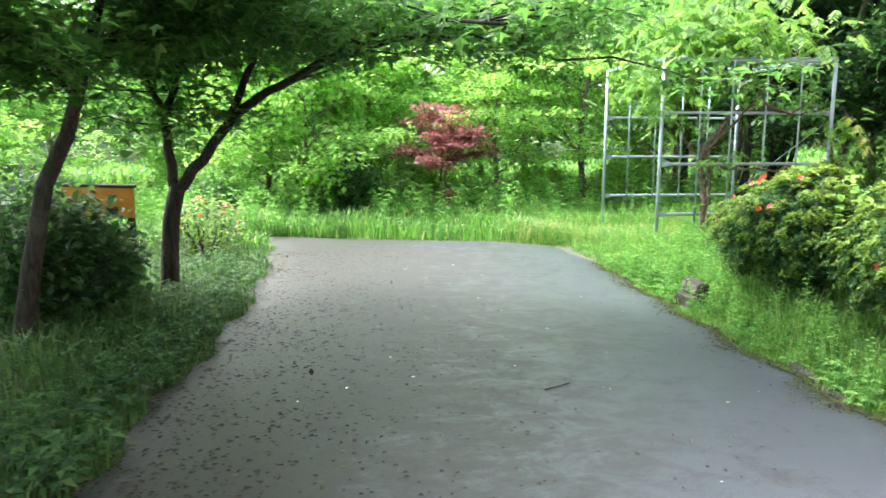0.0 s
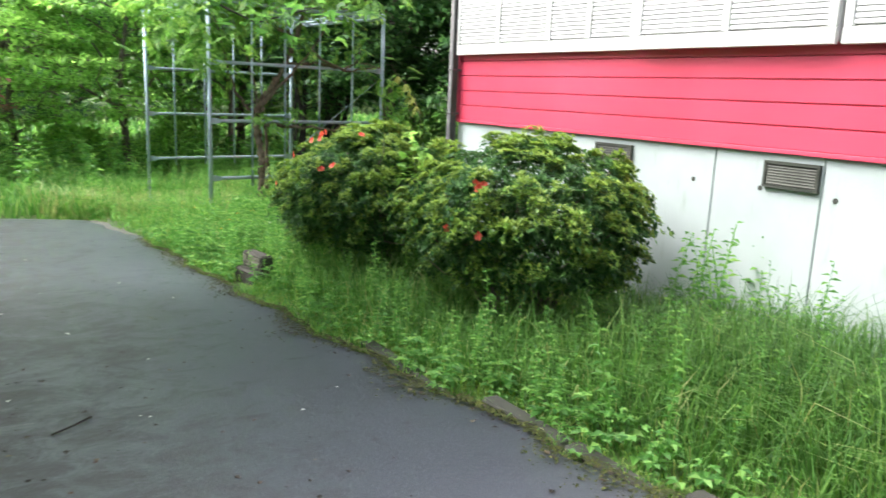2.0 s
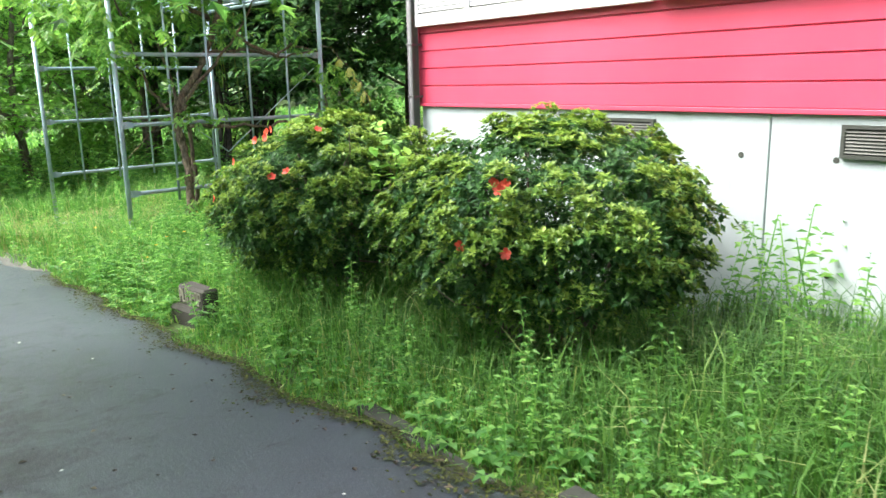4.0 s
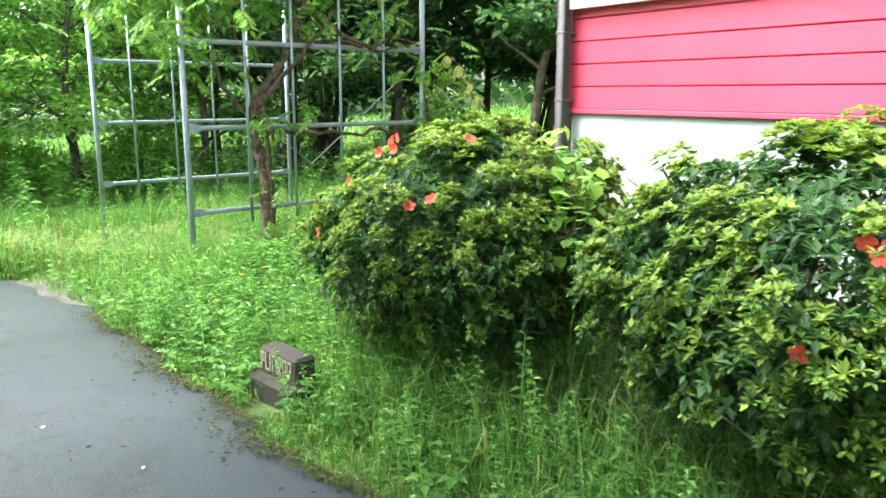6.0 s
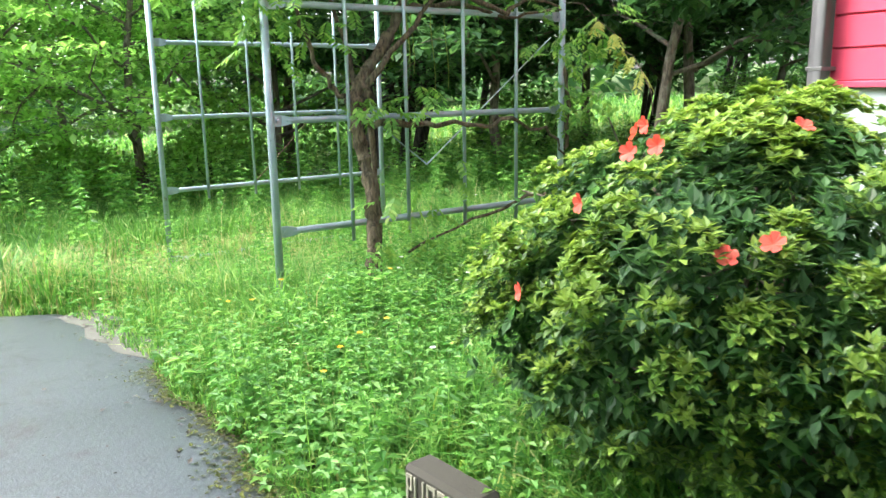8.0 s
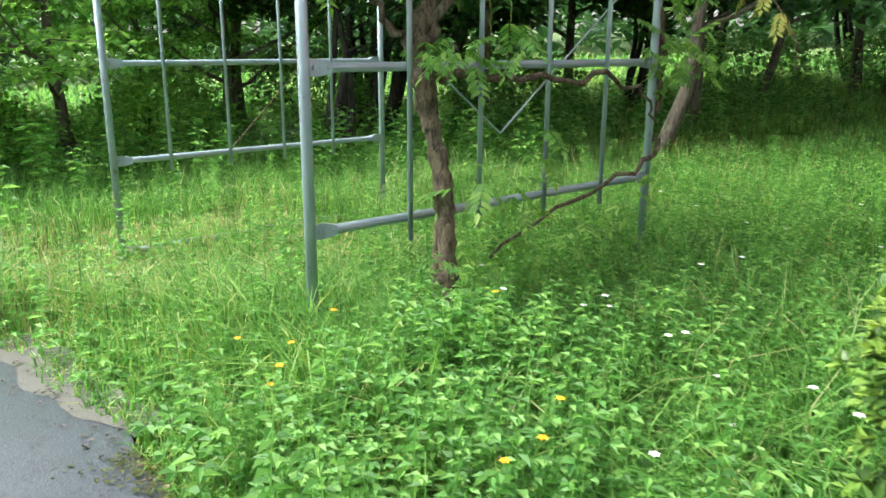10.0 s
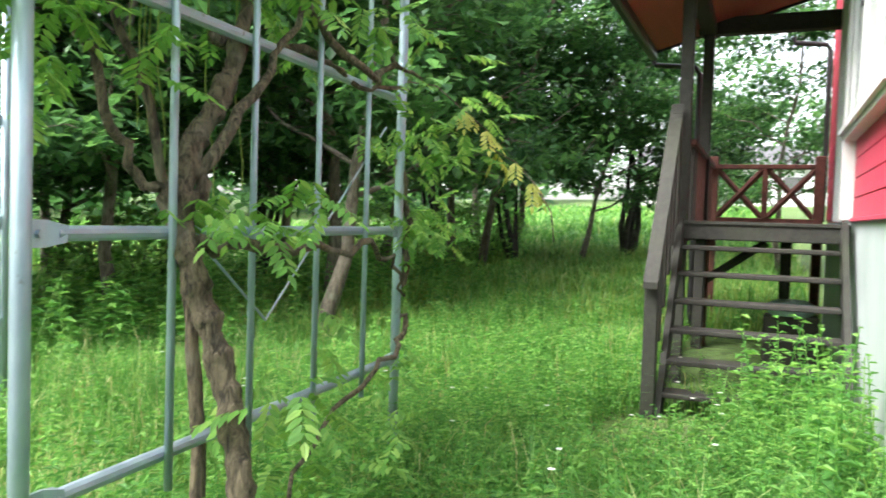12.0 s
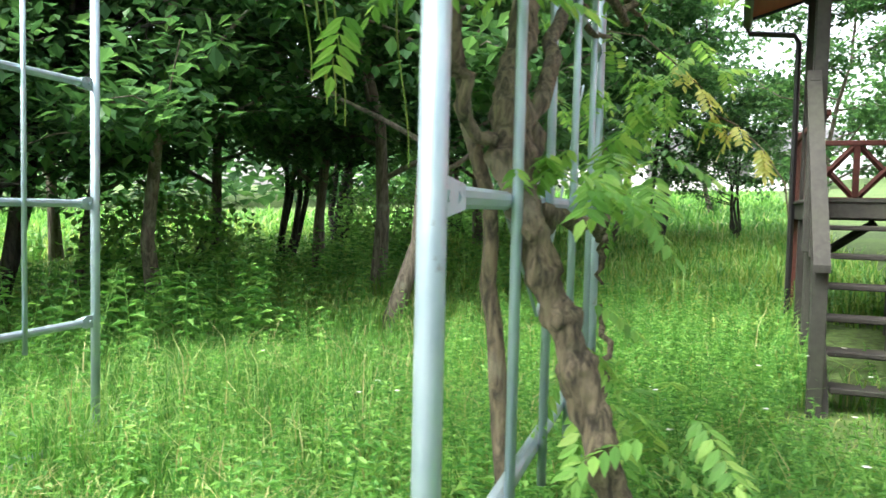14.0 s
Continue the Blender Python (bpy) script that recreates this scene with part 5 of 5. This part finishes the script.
def make_birdbox():
    s = thing("wooden_post_sign", "small brown wooden marker on a post in the grass", "marker", at=(-7.4, -4.6, gz(-7.4, -4.6)))
    part("post", Geo().box((-0.04, -0.04, -0.2), (0.04, 0.04, 0.5), 0.006), REDWOOD, s)
    part("board", Geo().box((-0.05, -0.16, 0.42), (0.05, 0.16, 0.58), 0.01), REDWOOD, s)


make_birdbox()


def make_shrub(name, label, x, y, r, h, mat, n, size):
    root = thing(name, label, "shrub", at=(x, y, gz(x, y)))
    g = Geo()
    for k in range(9):
        a = rng.uniform(0, 6.28)
        g.tube(curve((0, 0, -0.05), (math.cos(a) * 0.6, math.sin(a) * 0.6, 0.3), r, h * 0.6), np.linspace(0.02, 0.006, 6), 5, False)
    part("stems", g, DARKBARK, root)
    p = unit(n) * (r, r, h * 0.5) * rng.uniform(0.6, 1.15, n)[:, None] * (1 + 0.12 * np.sin(rng.uniform(0, 6, 40))[rng.integers(0, 40, n)])[:, None] + (0, 0, h * 0.52)
    p = p[p[:, 2] > 0.05]
    part("foliage", leaves_mesh("foliage", p, unit(len(p), 0.7), size * rng.uniform(0.7, 1.3, len(p))[:, None] * np.ones(3), mat), mat, root)
    return root


make_shrub("dark_shrub", "dark leafy shrub below the leaning maple", 1.1, -8.5, 0.75, 1.25, LEAF_DARK, 3500, 0.09)
make_shrub("dark_shrub", "dark leafy shrub beside the notice board", 1.3, -8.05, 0.55, 0.95, LEAF_DARK, 3000, 0.09)
bloom = make_shrub("azalea_shrub", "low green shrub with orange bloom behind the maple", -2.3, -8.0, 0.5, 0.8, LEAF_AZALEA, 1500, 0.06)
bp = unit(50) * (0.5, 0.5, 0.42) + (0, 0, 0.45)
for at in bp[bp[:, 2] > 0.3]:
    part("flower", leaves_mesh("flower", at[None], unit(1, 0.7), 0.07 * np.ones((1, 3)), PETAL), PETAL, bloom, "orange red flower")
for sx, sy, sr, sh in ((-10.4, -2.3, 0.8, 1.0), (-9.6, -5.7, 0.9, 1.4), (-10.6, -4.6, 1.0, 1.5), (-9.0, -7.3, 0.8, 1.2), (-10.0, -0.4, 0.8, 1.0), (-11.2, 0.2, 0.9, 1.3)):
    make_shrub("undergrowth_shrub", "fresh green undergrowth shrub at the wood's edge", sx, sy, sr, sh, LEAF_LIGHT, 3600, 0.085)
for sx, sy, sr, sh in ((-8.4, 4.6, 1.0, 1.7), (-7.6, 9.8, 1.1, 1.8), (-6.4, 12.6, 1.1, 1.6), (-11.0, 2.6, 1.1, 1.9)):
    make_shrub("undergrowth_shrub", "green undergrowth shrub beneath the woodland trees", sx, sy, sr, sh * 0.8, LEAF_MID, 3200, 0.10)
make_shrub("round_shrub", "small dull round shrub in far grass", -7.5, -9.3, 0.5, 0.75, LEAF_DARK, 1500, 0.09)
make_shrub("fir_shrub", "low dark conifer shrub at the grass edge", -7.9, -6.6, 0.6, 1.2, LEAF_DARK, 2200, 0.10)


def make_kerb():
    k = thing("kerb", "low mossy concrete kerb along the lane", "kerb", kind="structure")
    for i in range(14):
        x = 2.6 + i * 0.62
        y, z = float(edge_r(x + 0.3)) + 0.06, gz(x + 0.3, -2.4)
        part("kerb_stone", Geo().box((x, y - 0.05, z - 0.1), (x + 0.6, y + 0.05, z + 0.012 + 0.012 * math.sin(x * 5.3)), 0.012), KERB, k)


make_kerb()


def make_strip(name, label, category, x0, x1, inner, outer, lift, mat, step=0.05):
    """A thin ragged strip along the lane's edge."""
    xs = np.arange(x0, x1, step)
    a = edge_r(xs) - inner * np.clip((x1 - xs) / 0.9, 0, 1) * (0.8 + 0.12 * np.sin(xs * 7.1) + 0.10 * np.sin(xs * 17.3 + 1) + 0.06 * np.sin(xs * 41.0))
    b = edge_r(xs) + outer
    rows = np.stack([np.stack([xs, a, ground_z(xs, a) + 0.006], -1), np.stack([xs, b, ground_z(xs, b) + lift], -1)], 1).reshape(-1, 3)
    i = np.arange(len(xs) - 1) * 2
    tagged(new(name, mesh_of(name, rows, np.stack([i, i + 2, i + 3, i + 1], -1), mat)), label, category, kind="structure")


def make_moss():
    n = 9000
    x = rng.uniform(-2.0, 11, n)
    y = edge_r(x) + 0.03 - np.abs(rng.normal(size=n)) * 0.10 * (0.4 + 0.6 * np.sin(x * 2.3) ** 2)
    me = leaves_mesh("moss", np.stack([x, y, ground_z(x, y) + 0.022], -1), unit(n, 0.15), rng.uniform(0.01, 0.028, n)[:, None] * np.ones(3), MOSS)
    tagged(new("moss", me), "yellow-green moss on the lane's edge", "moss", kind="stuff")


make_moss()
make_strip("apron", "worn pale concrete apron at the lane's corner", "apron", -3.5, -2.1, 0.14, 0.16, 0.02, APRON, 0.02)

# ---- grass and weeds ----


def blade(bend, width):
    y, z = (0, 0.25 * bend, bend), (0, 0.62, 1.0 - 0.3 * bend)
    w = (width, width * 0.75, width * 0.08)
    v = [(s * w[i], y[i], z[i]) for i in range(3) for s in (-1, 1)]
    return np.array(v), np.array([(0, 1, 3, 2), (2, 3, 5, 4)])


def stand(proto_v, proto_f, x, y, size, wide=None):
    """Upright copies turned about z; size scales height."""
    n, k = len(x), len(proto_v)
    a = rng.uniform(0, 2 * np.pi, n)
    c, s = np.cos(a)[:, None], np.sin(a)[:, None]
    wide = size if wide is None else wide
    px, py, pz = proto_v[None, :, 0] * wide[:, None], proto_v[None, :, 1] * wide[:, None], proto_v[None, :, 2] * size[:, None]
    base = ground_z(x, y)[:, None] - 0.02
    v = np.stack([x[:, None] + c * px - s * py, y[:, None] + s * px + c * py, base + pz], -1)
    return v.reshape(-1, 3), (proto_f[None] + (np.arange(n) * k)[:, None, None]).reshape(-1, 4)


def free(x, y):
    """Open ground: off the lane and clear of the house, the bushes' feet and the camera's own line."""
    ok = ~on_road(x, y) & ~((x > -0.02) & (y > -0.03))
    ok = ok & ((x - 0.42) ** 2 + (y + 2.44) ** 2 > 0.022)
    return ok & ~((x > -1.3) & (x < 0) & (y > 2.4) & (y < 5.2))


def patchy(x, y, s=1.0):
    return 0.5 + 0.5 * np.sin(x * 1.3 * s + 2 * np.sin(y * 0.9 * s)) * np.sin(y * 1.7 * s + np.sin(x * 0.7 * s))


def make_grass(name, label, x0, x1, y0, y1, per, h0, h1, width, mat=None, clump=0.0):
    n = int((x1 - x0) * (y1 - y0) * per)
    x, y = rng.uniform(x0, x1, n), rng.uniform(y0, y1, n)
    if clump:
        x, y = x + rng.normal(size=n) * clump, y + rng.normal(size=n) * clump
    k = free(x, y)
    x, y = x[k], y[k]
    edge = np.where(y > edge_r(x), np.clip((y - edge_r(x)) / 0.6, 0.25, 1), np.clip((edge_l(x) - y) / 0.4, 0.6, 1))
    edge = np.where(x < -4.6, 1.0, edge)
    h = (h0 + (h1 - h0) * rng.uniform(0, 1, len(x)) ** 1.5 * (0.35 + 1.0 * patchy(x, y))) * edge
    h = h * np.where((x + 4.5) ** 2 + (y + 1.6) ** 2 < 1.5, 0.45, 1.0)
    h = h * np.where(((x + 1.15) / 0.42) ** 2 + ((y - 1.45) / 0.85) ** 2 < 1, 0.22, 1.0)
    V, F, at = [], [], 0
    for b, grp in zip((0.25, 0.5, 0.8, 1.0), np.array_split(np.arange(len(x)), 4)):
        pv, pf = blade(b, 1.0)
        pv = pv * (width, 1, 1)
        n4 = len(grp)
        hh = h[grp]
        pv2 = pv.copy()
        a = rng.uniform(0, 2 * np.pi, n4)
        c, s = np.cos(a)[:, None], np.sin(a)[:, None]
        px, py, pz = np.tile(pv2[:, 0], (n4, 1)), pv2[None, :, 1] * hh[:, None] * 1.15, pv2[None, :, 2] * hh[:, None]
        v = np.stack([x[grp][:, None] + c * px - s * py, y[grp][:, None] + s * px + c * py, ground_z(x[grp], y[grp])[:, None] - 0.02 + pz], -1).reshape(-1, 3)
        V.append(v)
        F.append((pf[None] + (np.arange(n4) * len(pv))[:, None, None]).reshape(-1, 4) + at)
        at += len(v)
    me = mesh_of(name, np.concatenate(V), np.concatenate(F), mat or GRASS)
    tagged(new(name, me), label, "grass", kind="stuff")


make_grass("verge_grass", "rough uncut grass between lane and trellis", -5, 3.4, -3.3, 0.0, 1500, 0.10, 0.44, 0.0042)
make_grass("verge_grass", "rough uncut dull green grass before the house", 3.4, 9, -3.3, 0.0, 1400, 0.10, 0.42, 0.0042, VERGEGRASS)
make_grass("edge_grass", "yellow-green grass tufts along the lane's edge", -4.6, 3.0, -3.4, -1.9, 430, 0.10, 0.40, 0.0045, LIMEGRASS)
make_grass("edge_grass", "sparse yellow-green grass tufts beside the kerb", 3.0, 8.5, -2.6, -1.9, 160, 0.10, 0.32, 0.0045, LIMEGRASS)
make_grass("edge_tufts", "short ragged tufts overhanging the kerb", 2.0, 9, -2.62, -2.1, 900, 0.07, 0.22, 0.005, LIMEGRASS)
make_grass("tall_verge_grass", "tall soft grass before the azalea bushes", 0.9, 7.5, -2.2, -0.9, 520, 0.28, 0.64, 0.0045, VERGEGRASS)
# Takes the shade-darkened grass colours too.
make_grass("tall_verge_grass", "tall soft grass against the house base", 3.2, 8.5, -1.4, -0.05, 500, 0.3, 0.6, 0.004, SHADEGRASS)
make_grass("bank_grass", "soft arching grass on the bank by the trellis", -2.6, 0.9, -2.9, 0.6, 900, 0.14, 0.5, 0.0055)
make_grass("bank_grass", "yellow-green grass mixed into the bank", -3.6, 0.9, -2.9, 2.6, 110, 0.2, 0.52, 0.005, LIMEGRASS)
make_grass("meadow_grass", "tall green grass round the trellis", -9.5, 0, -3.6, 4.6, 700, 0.16, 0.5, 0.005)
make_grass("meadow_grass", "tall grass running back to the woods", -13, 0.5, 4.6, 16, 110, 0.22, 0.55, 0.012)
make_grass("meadow_grass", "fresh yellow-green grass running back to the woods", -10, 0.5, 3.4, 16, 130, 0.2, 0.5, 0.011, LIMEGRASS)
make_grass("field_grass", "lush grass beyond the end of the lane", -16, -3.2, -13, -3.0, 230, 0.2, 0.55, 0.012)
# The maples' shade on this verge is in the grass colour.
make_grass("verge_grass", "long grass under the lane's maples, coloured dark for their shade", -5.0, 10.5, -9.9, -6.3, 520, 0.12, 0.40, 0.007, SHADEGRASS)
make_grass("field_grass", "far grass of the clearing", -34, -13, -20, 24, 16, 0.3, 0.7, 0.045)
make_grass("field_grass", "fresh yellow-green grass of the clearing beyond the woods", -22, -11, 6, 18, 34, 0.25, 0.55, 0.02, LIMEGRASS)
make_grass("field_grass", "far bright meadow behind the trees", -14, 14, 16, 44, 22, 0.3, 0.6, 0.04)
make_grass("seed_grass", "pale seed heads standing in the grass under the trellis", -6, -0.8, -2.0, 4.0, 16, 0.35, 0.62, 0.004, STRAW)
make_grass("pale_grass", "soft pale seeding grass under the trellis", -5.6, -1.9, -2.6, 1.8, 270, 0.16, 0.46, 0.005, PALEGRASS)
make_grass("dry_grass", "dry yellowed grass tufts at the lane's end", -5.7, -3.2, -3.6, -0.6, 420, 0.2, 0.5, 0.004, STRAW)


def weed_proto(nodes, size, up, trio):
    """A leafy stalk with leaves, or leaves of three, round a bent stem."""
    v, f = [], []
    bend = rng.uniform(-0.25, 0.25, 2)
    w = 0.008
    v += [(-w, 0, 0), (w, 0, 0), (w * 0.5 + bend[0], bend[1], 0.95), (-w * 0.5 + bend[0], bend[1], 0.95)]
    f.append((0, 1, 2, 3))
    a = rng.uniform(0, 6)
    for i in range(nodes * (1 if trio else 2)):
        q = (i + rng.uniform(0, 0.6)) / (nodes * (1 if trio else 2))
        z = 0.15 + 0.83 * q
        a += 2.4 + rng.uniform(-0.4, 0.4)
        c = np.array([bend[0] * z, bend[1] * z, z])
        ln = size * (1 - 0.45 * q) * rng.uniform(0.7, 1.2)
        if trio:
            c = c + np.array([math.cos(a), math.sin(a), up]) * ln * 0.6
        for s in (-1.15, 0, 1.15) if trio else (0,):
            d = np.array([math.cos(a + s), math.sin(a + s), up * rng.uniform(0.0, 1.4)])
            t = np.cross(d, (0, 0, 1.0))
            t = t / np.linalg.norm(t) * ln * (0.32 if trio else 0.24) + (0, 0, 0.07 * ln)
            k = len(v)
            v += [c, c + d * ln * 0.45 + t, c + d * ln + (0, 0, -0.3 * ln), c + d * ln * 0.45 - t + (0, 0, 0.14 * ln)]
            f.append((k, k + 1, k + 2, k + 3))
    return np.array(v, float), np.array(f)


def make_weeds(name, label, spots, pairs, size, up, h0, h1, mat=None, trio=False):
    P = np.concatenate([np.array([cx, cy]) + rng.normal(size=(n, 2)) * s for cx, cy, n, s in spots])
    k = free(P[:, 0], P[:, 1])
    P = P[k]
    P = P[((P[:, 0] + 1.15) / 0.42) ** 2 + ((P[:, 1] - 1.45) / 0.85) ** 2 > 1]
    V, F, at = [], [], 0
    for grp in np.array_split(rng.permutation(len(P)), 7):
        pv, pf = weed_proto(pairs, size, up, trio)
        v, f = stand(pv, pf, P[grp, 0], P[grp, 1], rng.uniform(h0, h1, len(grp)))
        V.append(v)
        F.append(f + at)
        at += len(v)
    tagged(new(name, mesh_of(name, np.concatenate(V), np.concatenate(F), mat or WEED)), label, "weeds", kind="stuff")


make_weeds("tall_weeds", "tall leafy weeds against the white base and stairs", [(-0.3, 1.9, 14, 0.22), (-0.3, 1.3, 12, 0.2), (-0.35, 0.5, 16, 0.25), (0.1, -0.45, 14, 0.25), (3.3, -0.35, 8, 0.2), (3.9, -0.4, 10, 0.2), (4.3, -0.3, 8, 0.2), (5, -0.4, 8, 0.3), (-0.2, 1.7, 14, 0.2), (1.6, -0.4, 10, 0.3)], 11, 0.135, 0.35, 0.35, 0.85)
make_weeds("leafy_weeds", "broad-leaved weeds in the grass by the trellis", [(-1.25, -1.35, 50, 0.4), (-1.2, -1.6, 60, 0.6), (-1.9, -0.6, 60, 0.6), (-1.0, -0.4, 90, 0.7), (-2.6, -0.9, 70, 0.5), (-0.4, -1.9, 40, 0.4), (-1.6, 0.9, 120, 0.7), (-3.6, -0.6, 90, 0.9), (-5.5, -0.4, 140, 1.2), (-5.5, 1.8, 140, 1.2), (-3, 2.4, 220, 1.0), (-1.6, 2.2, 160, 0.6), (-0.9, 0.6, 200, 0.6), (-2.0, -1.4, 70, 0.6), (-3.4, -2.2, 40, 0.6), (2.0, -2.15, 30, 0.5), (4.2, -1.4, 25, 0.9), (6.0, -1.4, 22, 0.9), (-1.72, -1.62, 26, 0.14), (-1.85, -1.3, 18, 0.14), (-1.6, -1.35, 20, 0.2)], 13, 0.135, 0.35, 0.22, 0.58)
make_weeds("bush_weeds", "leafy weeds standing before the azalea bushes", [(x, y, 5, 0.16) for x in np.arange(0.2, 4.4, 0.35) for y in (-2.15, -1.9)] + [(x, -1.0, 12, 0.35) for x in np.arange(3.8, 7.5, 0.5)], 13, 0.12, 0.3, 0.2, 0.48)
make_weeds("bank_weeds", "lush leafy weeds filling the bank by the trellis", [(x, y, int(4 + 16 * float(patchy(x, y, 2.1))), 0.2) for x in np.arange(-2.4, 0.6, 0.4) for y in np.arange(-2.3, 1.6, 0.4)], 14, 0.145, 0.35, 0.14, 0.54)
make_weeds("meadow_weeds", "soft leafy weeds mixed through the meadow grass", [(x, y, int(5 + 12 * float(patchy(x + 3, y, 1.6))), 0.22) for x in np.arange(-3.4, -0.2, 0.42) for y in np.arange(0.2, 5.2, 0.45)], 12, 0.14, 0.3, 0.22, 0.52)
make_weeds("trunk_weeds", "leafy weeds crowding the wisteria's foot", [(-1.6, -1.76, 20, 0.1), (-1.75, -1.72, 14, 0.1), (-1.5, -1.6, 16, 0.12), (-1.35, -1.75, 16, 0.16)], 13, 0.16, 0.35, 0.36, 0.6)
make_weeds("edge_weeds", "low leafy weeds along the lane's edge", [(x, float(edge_r(x)) + 0.26, 13, 0.15) for x in np.arange(-3.2, 9, 0.42)], 4, 0.36, 0.25, 0.08, 0.22, trio=True)
make_weeds("clover_weeds", "low three-leaved weeds filling the grass bank", [(-1.3, -2.2, 70, 0.3), (-0.7, -2.2, 50, 0.3), (-0.9, -1.6, 50, 0.4), (-1.6, -1.5, 30, 0.4), (-0.4, -1.0, 40, 0.5), (-0.9, 0.2, 40, 0.7)], 9, 0.15, 0.25, 0.16, 0.46, trio=True)
# Weeds take the dark leaf colour to carry the maples' shade.
make_weeds("verge_weeds", "leafy weeds coloured dark for the maples' shade", [(x, float(edge_l(x)) - 0.35, 26, 0.25) for x in np.arange(-1.5, 7, 0.45)], 5, 0.3, 0.25, 0.12, 0.34, LEAF_DARK, trio=True)
make_weeds("woodland_weeds", "undergrowth at the edge of the woods", [(-7.0, 2.6, 220, 1.0), (-8.5, 5.5, 90, 1.5), (-6.5, 7.5, 200, 1.4), (-9, 0, 180, 1.0), (-8.6, -3.4, 180, 1.2), (-8.5, -6.0, 200, 1.3), (-6.0, -9.5, 200, 1.3)], 10, 0.2, 0.3, 0.35, 0.9)


def make_flowers(name, label, spots, mat, size):
    P = np.concatenate([np.stack([cx + rng.normal(size=n) * s, cy + rng.normal(size=n) * s, np.full(n, 0.0)], -1) for cx, cy, n, s in spots])
    P = P[free(P[:, 0], P[:, 1])]
    h = rng.uniform(0.28, 0.5, len(P))
    P[:, 2] = ground_z(P[:, 0], P[:, 1]) + h
    n = len(P)
    d = np.repeat(unit(n) * 0.3, 6, 0)
    a = np.tile(np.arange(6) * 1.047, n)
    d = d * 0.3 + np.stack([np.cos(a), np.sin(a), 0 * a + 0.15], -1)
    v, f = scatter(BROAD_V, LEAF_F, np.repeat(P, 6, 0), d, size * np.ones((n * 6, 3)))
    tagged(new(name, mesh_of(name, v, f, mat)), label, "wild flowers", kind="stuff")


make_flowers("white_wild_flowers", "small white wild flowers in the grass", [(-1.2, -0.9, 14, 0.6), (-1.0, 0.6, 14, 0.8), (-2.9, 0.3, 6, 0.6), (-0.6, 1.6, 8, 0.4), (-0.3, -1.2, 6, 0.5)], WPETAL, 0.018)
make_flowers("yellow_wild_flowers", "few small orange-yellow wild flowers", [(-1.3, -2.1, 4, 0.3), (-0.7, -2.2, 3, 0.2), (-1.5, -2.3, 3, 0.2)], YPETAL, 0.017)


def make_litter():
    n = 5200
    x = rng.uniform(-3.5, 11, n)
    side = rng.uniform(0, 1, n)
    off = np.abs(rng.normal(size=n)) * 0.16
    y = np.where(side < 0.13, edge_r(x) - off * 0.7, edge_l(x) + off * 7)
    wide = rng.uniform(0, 1, n) < 0.10
    y = np.where(wide, rng.uniform(-6.6, -2.7, n), y)
    z = ground_z(x, y) + 0.024
    me = leaves_mesh("fallen_leaves", np.stack([x, y, z], -1), unit(n, 0.08), rng.uniform(0.008, 0.036, n)[:, None] * np.ones(3), LITTER)
    tagged(new("fallen_leaves", me), "wet fallen leaves along the lane's edges", "leaf litter", kind="stuff")
    n = 2600
    x = rng.uniform(-3, 9, n)
    y = edge_l(x) + np.abs(rng.normal(size=n)) * 0.85 * (0.4 + 0.9 * patchy(x, x * 0.3, 2.0))
    me = leaves_mesh("wet_debris", np.stack([x, y, ground_z(x, y) + 0.022], -1), unit(n, 0.06), rng.uniform(0.012, 0.055, n)[:, None] * np.array([1, 1, 1.0]), LITTER)
    tagged(new("wet_debris", me), "dark wet leaf debris on the shaded half of the lane", "leaf litter", kind="stuff")
    n = 46
    x, y = rng.uniform(-3, 9, n), rng.uniform(-6, -2.8, n)
    x[:2], y[:2] = (0.06, 0.19), (-3.4, -3.99)
    me = leaves_mesh("pale_leaves", np.stack([x, y, ground_z(x, y) + 0.026], -1), unit(n, 0.05), rng.uniform(0.015, 0.04, n)[:, None] * np.ones(3), WPETAL)
    tagged(new("pale_leaves", me), "few pale fallen leaves on the asphalt", "leaf litter", kind="stuff")
    solo("twig", Geo().tube([(3.23, -4.25, gz(3.2, -4.2) + 0.028), (3.18, -4.15, gz(3.2, -4.2) + 0.034), (3.09, -4.07, gz(3.1, -4.1) + 0.028)], 0.005, 5), DARKBARK, "thin dark twig lying on the asphalt", "twig")


make_litter()
